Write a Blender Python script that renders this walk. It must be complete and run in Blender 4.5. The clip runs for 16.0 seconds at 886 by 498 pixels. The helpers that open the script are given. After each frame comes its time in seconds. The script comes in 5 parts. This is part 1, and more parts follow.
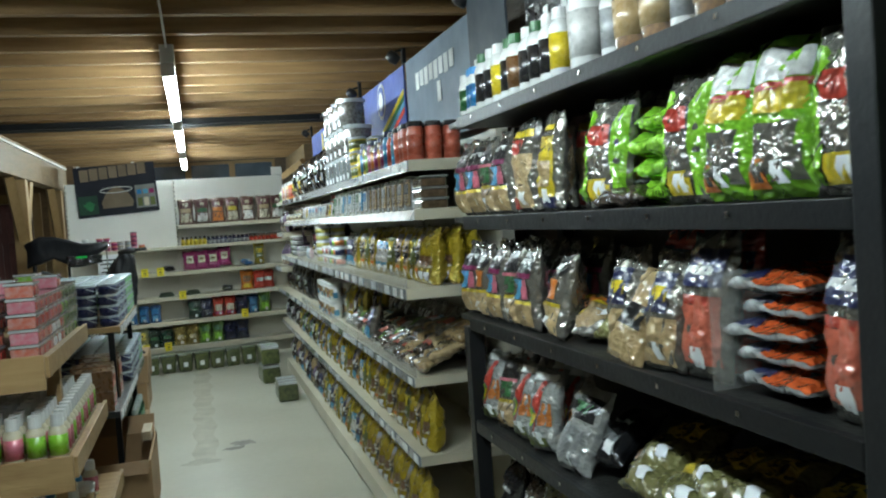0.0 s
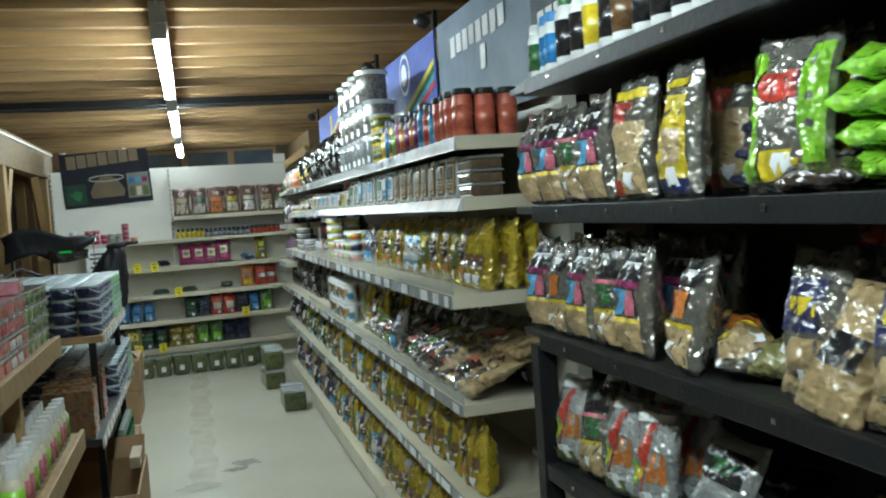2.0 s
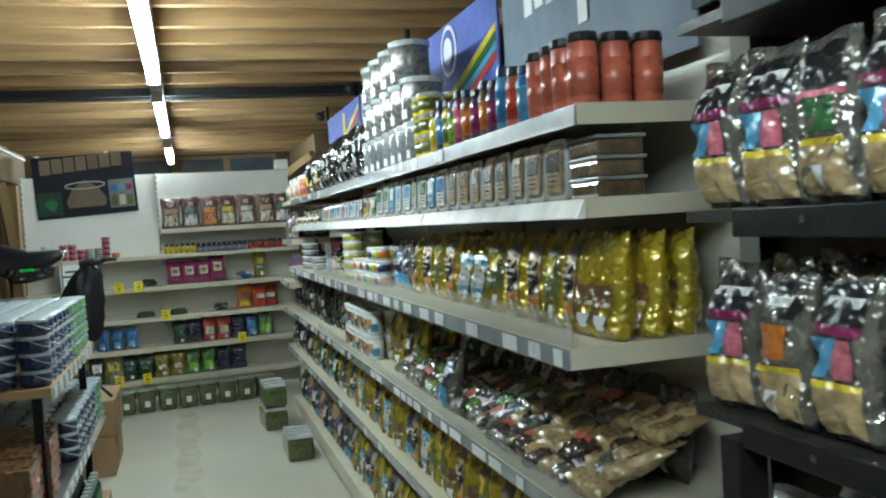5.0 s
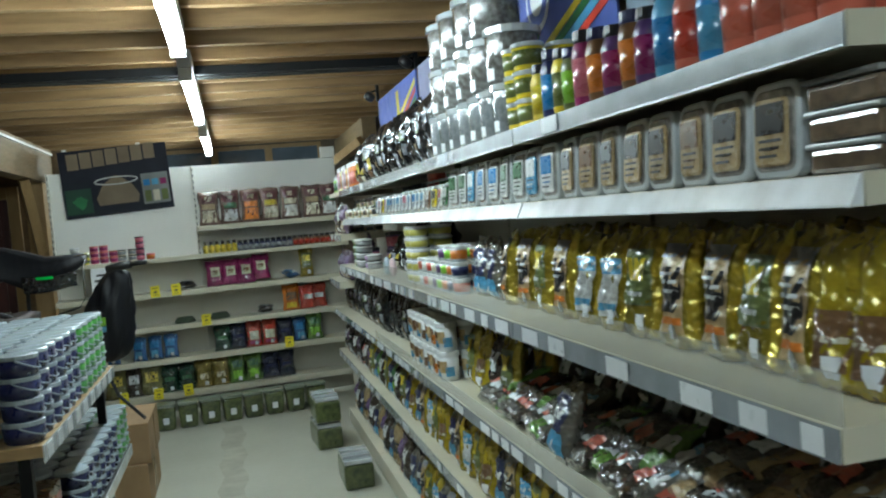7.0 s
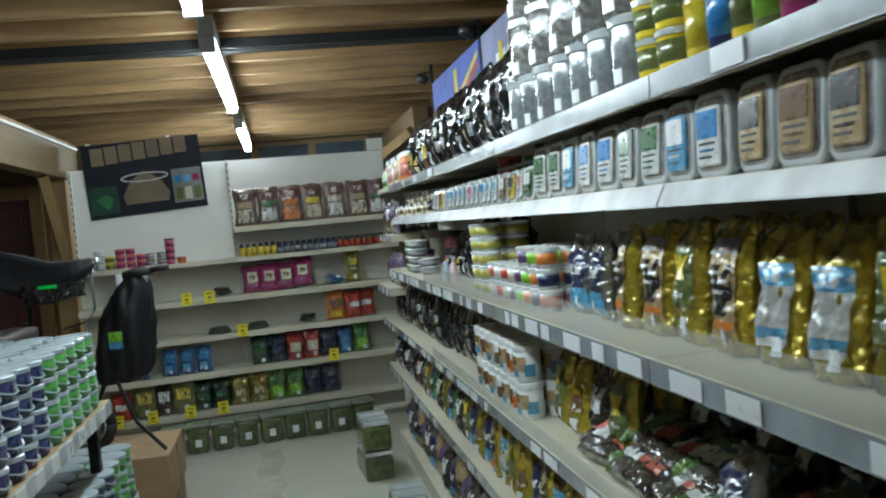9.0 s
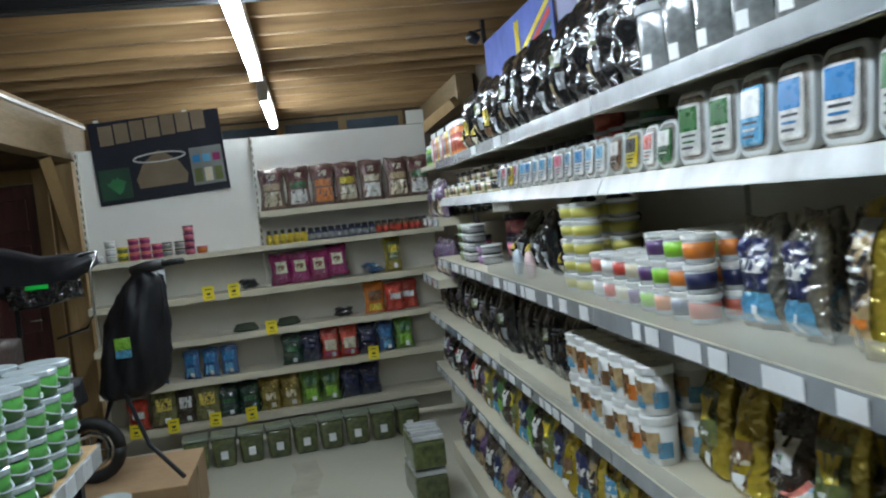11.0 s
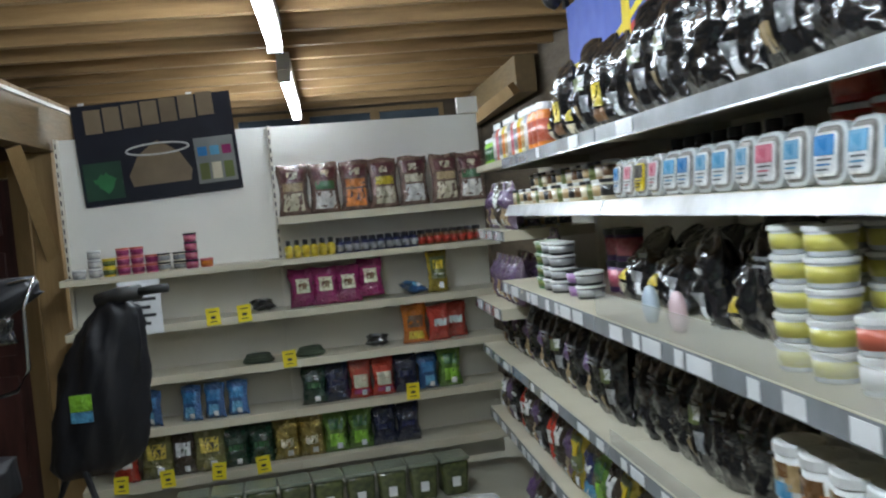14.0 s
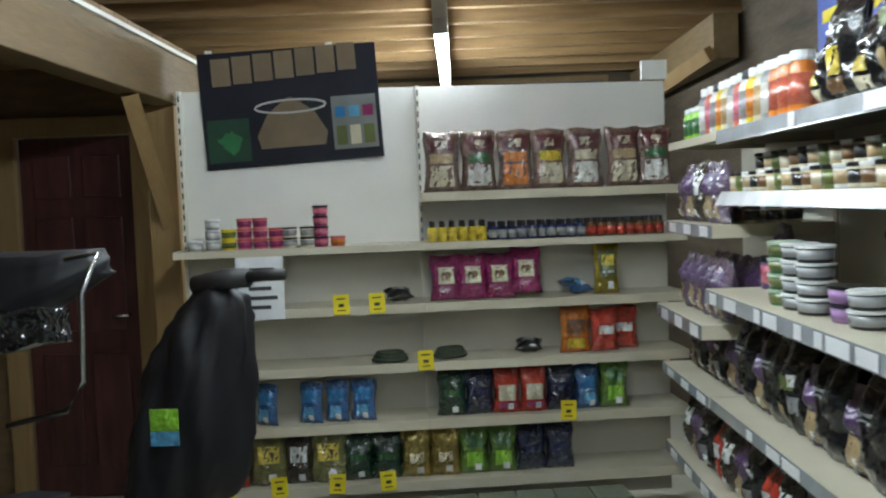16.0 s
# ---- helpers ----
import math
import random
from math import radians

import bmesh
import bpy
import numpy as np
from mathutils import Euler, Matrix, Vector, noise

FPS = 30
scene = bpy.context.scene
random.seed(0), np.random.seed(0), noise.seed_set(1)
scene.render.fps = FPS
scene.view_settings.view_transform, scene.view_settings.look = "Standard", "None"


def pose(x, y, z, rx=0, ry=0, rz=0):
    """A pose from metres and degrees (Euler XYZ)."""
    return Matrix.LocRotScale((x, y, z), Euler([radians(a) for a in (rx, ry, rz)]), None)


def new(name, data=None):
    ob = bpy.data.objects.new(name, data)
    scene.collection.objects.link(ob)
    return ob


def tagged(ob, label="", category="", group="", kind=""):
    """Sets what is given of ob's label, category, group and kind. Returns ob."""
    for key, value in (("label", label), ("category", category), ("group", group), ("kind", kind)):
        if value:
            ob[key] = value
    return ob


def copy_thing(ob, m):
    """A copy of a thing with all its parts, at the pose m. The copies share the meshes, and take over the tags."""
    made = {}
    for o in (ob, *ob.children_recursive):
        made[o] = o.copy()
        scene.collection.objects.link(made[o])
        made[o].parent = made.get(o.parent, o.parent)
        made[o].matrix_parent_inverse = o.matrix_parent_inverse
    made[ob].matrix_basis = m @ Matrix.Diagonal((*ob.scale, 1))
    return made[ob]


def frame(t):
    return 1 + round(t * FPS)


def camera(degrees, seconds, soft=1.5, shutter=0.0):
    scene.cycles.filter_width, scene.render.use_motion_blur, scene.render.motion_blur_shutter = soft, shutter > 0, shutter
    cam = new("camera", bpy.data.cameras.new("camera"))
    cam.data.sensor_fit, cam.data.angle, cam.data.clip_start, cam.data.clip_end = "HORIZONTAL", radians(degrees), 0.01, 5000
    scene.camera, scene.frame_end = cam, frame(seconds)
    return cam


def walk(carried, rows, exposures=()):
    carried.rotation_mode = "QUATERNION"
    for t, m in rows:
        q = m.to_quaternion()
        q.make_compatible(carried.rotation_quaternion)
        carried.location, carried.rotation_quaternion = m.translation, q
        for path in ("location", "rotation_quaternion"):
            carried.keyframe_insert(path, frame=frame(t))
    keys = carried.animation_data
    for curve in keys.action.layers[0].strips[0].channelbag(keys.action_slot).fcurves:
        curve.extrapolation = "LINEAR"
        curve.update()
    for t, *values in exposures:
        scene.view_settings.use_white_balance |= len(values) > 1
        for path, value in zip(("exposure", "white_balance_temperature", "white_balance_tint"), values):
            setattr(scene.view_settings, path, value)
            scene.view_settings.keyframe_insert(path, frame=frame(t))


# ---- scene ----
cam = camera(54.0, 16.0, soft=2.1, shutter=0.5)
# seconds, x, y, z, yaw, pitch, roll
ROWS = [
    (0.0, -0.872, -3.524, 1.497, -15.79, -2.38, -3.96),
    (0.5, -0.873, -3.334, 1.502, -15.87, -2.74, -4.45),
    (1.0, -0.868, -3.153, 1.502, -15.71, -2.96, -4.55),
    (1.5, -0.864, -2.978, 1.506, -15.64, -3.10, -4.53),
    (2.0, -0.868, -2.801, 1.501, -15.93, -2.95, -3.91),
    (2.5, -0.873, -2.629, 1.493, -16.48, -2.66, -3.11),
    (3.0, -0.876, -2.455, 1.487, -17.07, -2.23, -2.76),
    (3.5, -0.867, -2.281, 1.487, -17.28, -2.05, -3.14),
    (4.0, -0.853, -2.105, 1.484, -17.16, -1.83, -3.28),
    (6.5, -0.801, -1.161, 1.510, -14.24, -2.35, -4.51),
    (7.0, -0.783, -0.961, 1.514, -13.46, -2.49, -4.93),
    (7.5, -0.750, -0.752, 1.499, -12.35, -2.11, -4.94),
    (8.0, -0.718, -0.557, 1.499, -11.19, -2.07, -5.38),
    (8.5, -0.707, -0.377, 1.493, -10.67, -2.00, -5.33),
    (11.0, -0.748, 0.552, 1.500, -8.63, -3.12, -6.09),
    (11.5, -0.756, 0.738, 1.494, -7.68, -2.90, -5.93),
    (12.0, -0.761, 0.931, 1.498, -7.76, -2.49, -4.89),
    (12.5, -0.760, 1.110, 1.514, -8.20, -2.54, -4.81),
    (13.0, -0.753, 1.272, 1.527, -8.37, -2.83, -5.30),
    (13.5, -0.759, 1.442, 1.533, -8.05, -2.91, -5.33),
    (14.0, -0.776, 1.632, 1.543, -7.26, -2.85, -5.15),
    (14.5, -0.804, 1.856, 1.551, -4.90, -2.33, -4.39),
    (15.0, -0.825, 2.069, 1.534, -0.64, -1.49, -2.69),
    (15.5, -0.855, 2.251, 1.526, -0.02, -2.36, -2.21),
    (16.0, -0.883, 2.417, 1.525, 1.12, -3.24, -2.02),
]
walk(cam, [(t, pose(x, y, z, 90 + pitch, 0, yaw) @ pose(0, 0, 0, 0, 0, roll)) for t, x, y, z, yaw, pitch, roll in ROWS],
     exposures=((0.0, 0.28, 6350, 4), (4.0, 0.38, 6400, 3), (7.0, 0.13, 6200, 3), (11.0, 0.02, 6200, 13), (13.5, 0.07, 6300, 16), (16.0, 0.24, 6420, 12)))

# ---- light ----
world = bpy.data.worlds.new("world")
world.use_nodes = True
world.node_tree.nodes["Background"].inputs[0].default_value = (0.02, 0.022, 0.028, 1)
world.node_tree.nodes["Background"].inputs[1].default_value = 0.3
scene.world = world
TUBE_GLOW = 66.0


# ---- materials ----
MATS = {}


def mat(name, colour, rough=0.5, metal=0.0, vary=0.12, scale=6.0, bump=0.1, bump_scale=40.0, emit=0.0, alpha=1.0, trans=0.0, coat=0.0, second=None, stretch=(1, 1, 1), detail=4.0, sat=1.0, spec=0.5, crease=0.0):
    """A procedural surface: two scales of colour change, uneven gloss and fine relief."""
    if name in MATS:
        return MATS[name]
    m = bpy.data.materials.new(name)
    m.use_nodes = True
    n, l = m.node_tree.nodes, m.node_tree.links
    b = n["Principled BSDF"]
    tc = n.new("ShaderNodeTexCoord")
    mp = n.new("ShaderNodeMapping")
    mp.inputs["Scale"].default_value = stretch
    l.new(tc.outputs["Object"], mp.inputs[0])
    big, fine = n.new("ShaderNodeTexNoise"), n.new("ShaderNodeTexNoise")
    big.inputs["Scale"].default_value, big.inputs["Detail"].default_value = scale, 5
    fine.inputs["Scale"].default_value, fine.inputs["Detail"].default_value = bump_scale, detail
    info = n.new("ShaderNodeObjectInfo")
    l.new(mp.outputs[0], big.inputs["Vector"])
    l.new(mp.outputs[0], fine.inputs["Vector"])
    ramp = n.new("ShaderNodeMix")
    ramp.data_type = "RGBA"
    c2 = second or tuple(max(0, c * (1 - 2.5 * vary)) for c in colour)
    ramp.inputs["A"].default_value, ramp.inputs["B"].default_value = (*c2, 1), (*colour, 1)
    curve = n.new("ShaderNodeMapRange")
    curve.inputs["From Min"].default_value, curve.inputs["From Max"].default_value = 0.3, 0.65
    l.new(big.outputs["Fac"], curve.inputs["Value"])
    l.new(curve.outputs[0], ramp.inputs["Factor"])
    hsv = n.new("ShaderNodeHueSaturation")
    rnd = n.new("ShaderNodeMapRange")
    rnd.inputs["To Min"].default_value, rnd.inputs["To Max"].default_value = 1 - vary, 1 + vary * 0.6
    l.new(info.outputs["Random"], rnd.inputs["Value"])
    l.new(rnd.outputs[0], hsv.inputs["Value"])
    hsv.inputs["Saturation"].default_value = sat
    b.inputs["Specular IOR Level"].default_value = spec
    l.new(ramp.outputs["Result"], hsv.inputs["Color"])
    l.new(hsv.outputs[0], b.inputs["Base Color"])
    gl = n.new("ShaderNodeMapRange")
    gl.inputs["To Min"].default_value, gl.inputs["To Max"].default_value = max(0.03, rough * 0.75), min(1, rough * 1.25)
    l.new(fine.outputs["Fac"], gl.inputs["Value"])
    l.new(gl.outputs[0], b.inputs["Roughness"])
    b.inputs["Metallic"].default_value = metal
    b.inputs["Coat Weight"].default_value = coat
    b.inputs["Coat Roughness"].default_value = 0.08
    b.inputs["Transmission Weight"].default_value = trans
    b.inputs["Alpha"].default_value = alpha
    if emit:
        b.inputs["Emission Color"].default_value = (0.86, 1.0, 1.04, 1)
        b.inputs["Emission Strength"].default_value = emit
    if bump:
        bp = n.new("ShaderNodeBump")
        bp.inputs["Strength"].default_value, bp.inputs["Distance"].default_value = min(1.0, bump), 0.01 if bump < 0.5 else 0.02
        height = fine.outputs["Fac"]
        if crease:
            fold = n.new("ShaderNodeTexNoise")
            fold.noise_type = "RIDGED_MULTIFRACTAL"
            fold.inputs["Scale"].default_value, fold.inputs["Detail"].default_value = crease, 2.5
            fold.inputs["Distortion"].default_value = 0.7
            l.new(mp.outputs[0], fold.inputs["Vector"])
            both = n.new("ShaderNodeMath")
            both.operation = "MULTIPLY_ADD"
            both.inputs[1].default_value = 0.55
            l.new(fold.outputs["Fac"], both.inputs[0])
            l.new(height, both.inputs[2])
            height = both.outputs[0]
        l.new(height, bp.inputs["Height"])
        l.new(bp.outputs[0], b.inputs["Normal"])
        if coat:
            l.new(bp.outputs[0], b.inputs["Coat Normal"])
    MATS[name] = m
    return m


def film(name, colour, metal=0.0, rough=0.09):
    """Crinkled glossy wrapping."""
    return mat("film_" + name, colour, rough=rough, metal=metal, vary=0.18, scale=14, bump=1.0, bump_scale=26, coat=1.0, detail=2.0, sat=1.0, crease=34)


def paper(name, colour):
    return mat("print_" + name, colour, rough=0.3, vary=0.16, scale=40, bump=0.9, bump_scale=26, coat=1.0, detail=2.0, sat=1.0, crease=34)


def flat(name, colour):
    """Smooth printed board."""
    return mat("board_" + name, colour, rough=0.55, vary=0.12, scale=5, bump=0.03, bump_scale=12, spec=0.2)


def plastic(name, colour, rough=0.3):
    return mat("plastic_" + name, colour, rough=rough, vary=0.08, scale=9, bump=0.05, bump_scale=60)


cream_steel = mat("cream_steel", (0.60, 0.56, 0.44), rough=0.36, vary=0.06, scale=3, bump=0.04, bump_scale=90, second=(0.50, 0.46, 0.35))
panel_steel = mat("panel_steel", (0.70, 0.68, 0.60), rough=0.42, vary=0.05, scale=2, bump=0.05, bump_scale=70, second=(0.62, 0.59, 0.50))
white_board = mat("white_board", (0.80, 0.79, 0.74), rough=0.32, vary=0.04, scale=2, bump=0.03, bump_scale=60)
strip_grey = mat("strip_grey", (0.30, 0.32, 0.34), rough=0.22, vary=0.12, scale=8, bump=0.05, coat=0.8)
strip_pale = mat("strip_pale", (0.82, 0.84, 0.86), rough=0.2, vary=0.12, scale=8, bump=0.05, coat=0.8)
ticket_white = mat("ticket_white", (0.80, 0.82, 0.84), rough=0.3, vary=0.06, coat=0.4)
ticket_yellow = mat("ticket_yellow", (0.85, 0.70, 0.02), rough=0.45, vary=0.06)
ink = mat("ink", (0.03, 0.03, 0.035), rough=0.5)
acrylic = mat("acrylic", (0.62, 0.63, 0.60), rough=0.12, vary=0.02, bump=0.0, alpha=0.24)
black_steel = mat("black_steel", (0.010, 0.011, 0.013), rough=0.42, vary=0.3, scale=5, bump=0.15, bump_scale=60, second=(0.016, 0.016, 0.017), spec=0.25)
black_board = mat("black_board", (0.013, 0.013, 0.013), rough=0.4, vary=0.4, scale=12, bump=0.25, bump_scale=80, second=(0.034, 0.033, 0.029), spec=0.4)
floor_paint = mat("floor_paint", (0.50, 0.485, 0.40), rough=0.36, vary=0.06, scale=0.9, bump=0.06, bump_scale=25, second=(0.41, 0.395, 0.32))
floor_stain = mat("floor_stain", (0.33, 0.31, 0.245), rough=0.5, vary=0.3, scale=7, bump=0.1, second=(0.44, 0.42, 0.34))
floor_dark = mat("floor_dark", (0.22, 0.21, 0.18), rough=0.55, vary=0.3, scale=14, second=(0.36, 0.34, 0.30))
joist_wood = mat("joist_wood", (0.33, 0.20, 0.085), rough=0.62, vary=0.2, scale=3, bump=0.3, bump_scale=18, second=(0.20, 0.115, 0.045), stretch=(0.7, 8, 8))
board_wood = mat("board_wood", (0.26, 0.16, 0.075), rough=0.7, vary=0.2, scale=3, bump=0.3, bump_scale=18, second=(0.15, 0.09, 0.04), stretch=(6, 0.6, 6))
post_wood = mat("post_wood", (0.27, 0.17, 0.07), rough=0.55, vary=0.12, scale=4, bump=0.25, bump_scale=16, second=(0.24, 0.145, 0.055), stretch=(7, 7, 0.8))
rail_wood = mat("rail_wood", (0.135, 0.09, 0.04), rough=0.55, vary=0.12, scale=4, bump=0.25, bump_scale=16, second=(0.175, 0.112, 0.048), stretch=(7, 0.8, 7))
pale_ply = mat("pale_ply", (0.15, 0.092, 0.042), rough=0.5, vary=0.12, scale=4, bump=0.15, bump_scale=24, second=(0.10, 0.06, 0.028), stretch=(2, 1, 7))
door_red = mat("door_red", (0.075, 0.022, 0.018), rough=0.42, vary=0.2, scale=4, bump=0.15, bump_scale=30, stretch=(6, 6, 0.8))
wall_dark = mat("wall_dark", (0.10, 0.072, 0.045), rough=0.8, vary=0.2, scale=2, bump=0.3, bump_scale=14, stretch=(1, 1, 6))
card = mat("cardboard", (0.36, 0.23, 0.12), rough=0.75, vary=0.1, scale=7, bump=0.1, bump_scale=40, second=(0.29, 0.18, 0.09))
tube_white = mat("tube_light", (0.9, 0.9, 0.9), rough=0.4, vary=0.0, bump=0.0, emit=TUBE_GLOW)
lamp_body = mat("lamp_body", (0.55, 0.56, 0.55), rough=0.4, vary=0.05)
cloth_black = mat("cloth_black", (0.007, 0.007, 0.010), rough=0.55, vary=0.3, scale=9, bump=0.8, bump_scale=9, second=(0.014, 0.014, 0.017), spec=0.35, detail=2, stretch=(1, 1, 0.35), crease=7)
rubber = mat("rubber", (0.02, 0.02, 0.02), rough=0.6, vary=0.2)
chrome = mat("chrome", (0.6, 0.62, 0.63), rough=0.2, metal=1.0, vary=0.05)
clear_tub = mat("clear_tub", (0.60, 0.63, 0.64), rough=0.14, vary=0.06, bump=0.06, bump_scale=30, coat=1.0, second=(0.36, 0.38, 0.39))
window_night = mat("window_night", (0.10, 0.13, 0.16), rough=0.08, vary=0.2, scale=2, bump=0.02)


# ---- mesh tools ----
def block(bm, x0, x1, y0, y1, z0, z1, bevel=0.0):
    vs = [bm.verts.new((x, y, z)) for x in (x0, x1) for y in (y0, y1) for z in (z0, z1)]
    fs = [bm.faces.new([vs[i] for i in f]) for f in ((0, 1, 3, 2), (4, 6, 7, 5), (0, 4, 5, 1), (2, 3, 7, 6), (0, 2, 6, 4), (1, 5, 7, 3))]
    if bevel:
        edges = list({e for f in fs for e in f.edges})
        bmesh.ops.bevel(bm, geom=edges, offset=bevel, segments=2, affect="EDGES", profile=0.6)
    return vs


def blocks(*rows, bevel=0.0):
    bm = bmesh.new()
    for r in rows:
        block(bm, *r, bevel=bevel)
    return bm


def lathe(profile, n=16, sx=1.0, sy=1.0):
    """A turned body: profile rows of (radius, z)."""
    bm = bmesh.new()
    rings = []
    for r, z in profile:
        rings.append([bm.verts.new((r * sx * math.cos(2 * math.pi * k / n), r * sy * math.sin(2 * math.pi * k / n), z)) for k in range(n)])
    for a, b in zip(rings, rings[1:]):
        for k in range(n):
            bm.faces.new((a[k], a[(k + 1) % n], b[(k + 1) % n], b[k]))
    if profile[0][0] > 1e-4:
        bm.faces.new(rings[0][::-1])
    if profile[-1][0] > 1e-4:
        bm.faces.new(rings[-1])
    return bm


def rod(path, r, n=8):
    """A bent tube along a path of points."""
    bm = bmesh.new()
    rings = []
    pts = [Vector(p) for p in path]
    for i, p in enumerate(pts):
        d = (pts[min(i + 1, len(pts) - 1)] - pts[max(i - 1, 0)]).normalized()
        a = d.cross(Vector((0.31, 0.17, 0.93))).normalized()
        b = d.cross(a)
        rings.append([bm.verts.new(p + r * (math.cos(2 * math.pi * k / n) * a + math.sin(2 * math.pi * k / n) * b)) for k in range(n)])
    for a, b in zip(rings, rings[1:]):
        for k in range(n):
            bm.faces.new((a[k], a[(k + 1) % n], b[(k + 1) % n], b[k]))
    bm.faces.new(rings[0][::-1])
    bm.faces.new(rings[-1])
    return bm


def part(name, bm, material, parent=None, label="", smooth=False):
    bmesh.ops.recalc_face_normals(bm, faces=bm.faces[:])
    me = bpy.data.meshes.new(name)
    bm.to_mesh(me)
    bm.free()
    me.materials.append(material)
    if smooth:
        for p in me.polygons:
            p.use_smooth = True
    ob = new(name, me)
    if parent is not None:
        ob.parent = parent
    if label:
        tagged(ob, label)
    return ob


def thing(name, label, category, group="", kind="", at=None):
    e = new(name)
    e.empty_display_size = 0.1
    if at is not None:
        e.matrix_basis = at
    return tagged(e, label, category, group, kind)


def structure(name, bm, material, label, category):
    return tagged(part(name, bm, material), label, category, kind="structure")


# ---- the room ----
X0, X1, Y0, Y1 = -4.6, 0.62, -6.2, 9.2
CEIL = 2.66
structure("floor", blocks((X0, X1, Y0, Y1, -0.12, 0.0)), floor_paint, "worn pale grey painted concrete floor", "floor")
structure("wall_east", blocks((X1, X1 + 0.12, Y0, Y1, 0.0, CEIL)), wall_dark, "dark timber boarded wall behind the shelving", "wall")
structure("wall_west", blocks((X0 - 0.12, X0, Y0, Y1, 0.0, CEIL)), wall_dark, "dark timber boarded side wall", "wall")
structure("wall_south", blocks((X0 - 0.12, X1 + 0.12, Y0 - 0.12, Y0, 0.0, CEIL)), wall_dark, "plain dark timber end wall", "wall")
wn = structure("wall_north", blocks((X0 - 0.12, X1 + 0.12, Y1, Y1 + 0.12, 0.0, 2.06), (X0 - 0.12, X1 + 0.12, Y1, Y1 + 0.12, 2.44, CEIL), (X0 - 0.12, -2.1, Y1, Y1 + 0.12, 2.06, 2.44), (0.3, X1 + 0.12, Y1, Y1 + 0.12, 2.06, 2.44)), wall_dark, "far dark timber wall with a strip of high windows", "wall")
for k in range(4):
    wx = -2.1 + 0.6 * k
    w = thing("window_%d" % (k + 1), "small high window, dark outside, in the far wall", "window", kind="structure", at=pose(wx, Y1, 2.06))
    part("window_frame", blocks((0, 0.04, -0.02, 0.06, 0, 0.38), (0.56, 0.6, -0.02, 0.06, 0, 0.38), (0.04, 0.56, -0.02, 0.06, 0, 0.04), (0.04, 0.56, -0.02, 0.06, 0.34, 0.38)), post_wood, w)
    part("pane", blocks((0.04, 0.56, 0.02, 0.03, 0.04, 0.34)), window_night, w, "grey window pane")

# ceiling: boards above a row of deep joists
bm = bmesh.new()
y = Y0
while y < Y1:
    block(bm, X0, X1, y + 0.004, y + 0.146, CEIL, CEIL + 0.022 + 0.002 * random.random())
    y += 0.15
structure("ceiling", bm, board_wood, "brown timber ceiling boards above the joists", "ceiling")
joists = thing("ceiling_joists", "row of rough brown timber ceiling joists", "joists", kind="structure")
y = Y0 + 0.15
while y < Y1 - 0.1:
    part("joist", blocks((X0, X1, y - 0.024, y + 0.024, 2.44 + 0.006 * random.random(), CEIL - 0.002)), joist_wood, joists)
    y += 0.385
structure("ceiling_beam", blocks((X0, X1, 4.07, 4.17, 2.385, 2.435), bevel=0.006), black_steel, "black steel beam with cables under the joists", "beam")
structure("trim_cable", rod([(X0 + 0.1, 4.05, 2.375), (-2, 4.05, 2.368), (-0.9, 4.04, 2.36), (0.4, 4.05, 2.37)], 0.012), rubber, "black cable along the ceiling beam", "cable")


def tube_light(y0, y1):
    t = thing("tube_light", "lit white fluorescent tube batten under the joists", "ceiling light", "row of tube lights", at=pose(-0.94, y0, 2.30))
    n = y1 - y0
    part("batten", blocks((-0.035, 0.035, -0.03, n + 0.03, 0.045, 0.138), bevel=0.006), lamp_body, t, "grey metal batten")
    bm = lathe([(0.0, 0.0), (0.030, 0.0), (0.030, n), (0.0, n)], 14)
    bmesh.ops.rotate(bm, verts=bm.verts[:], cent=(0, 0, 0), matrix=Matrix.Rotation(-math.pi / 2, 3, "X"))
    bmesh.ops.translate(bm, verts=bm.verts[:], vec=(0, 0, 0.014))
    part("tube", bm, tube_white, t, "glowing white tube", smooth=True)
    for yy in (-0.03, n):
        part("end_cap", blocks((-0.034, 0.034, yy, yy + 0.03, -0.022, 0.044), bevel=0.004), lamp_body, t)


# the first two tubes are unseen, added to brighten the black rack
for a, b in ((-5.95, -4.1), (-2.55, -0.66), (1.11, 3.0), (3.65, 5.55), (6.43, 8.25)):
    tube_light(a, b)
structure("trim_conduit", blocks((-0.945, -0.936, -0.62, 1.07, 2.418, 2.432)), lamp_body, "thin grey cable conduit between the tube lights", "conduit")

# floor marks
for name, x0, x1, y0, y1, m, lab in (("floor_mark", -0.99, -0.84, 2.2, 5.9, floor_stain, "faded brown worn strip on the floor"),):
    bm = bmesh.new()
    n = 24
    rows = []
    for i in range(n + 1):
        yy = y0 + (y1 - y0) * i / n
        rows.append([bm.verts.new((x + 0.02 * math.sin(i * 1.7 + 5 * x), yy, 0.003)) for x in (x0, (x0 + x1) / 2, x1)])
    for a, b in zip(rows, rows[1:]):
        for k in range(2):
            bm.faces.new((a[k], a[k + 1], b[k + 1], b[k]))
    structure(name, bm, m, lab, "floor mark")


def splat(cx, cy, r, seed, sx=1.0):
    rng = random.Random(seed)
    bm = bmesh.new()
    ring = [bm.verts.new((cx + sx * r * (0.5 + 0.6 * rng.random()) * math.cos(a), cy + r * (0.5 + 0.6 * rng.random()) * math.sin(a), 0.005)) for a in [2 * math.pi * k / 18 for k in range(18)]]
    bm.faces.new(ring)
    return bm


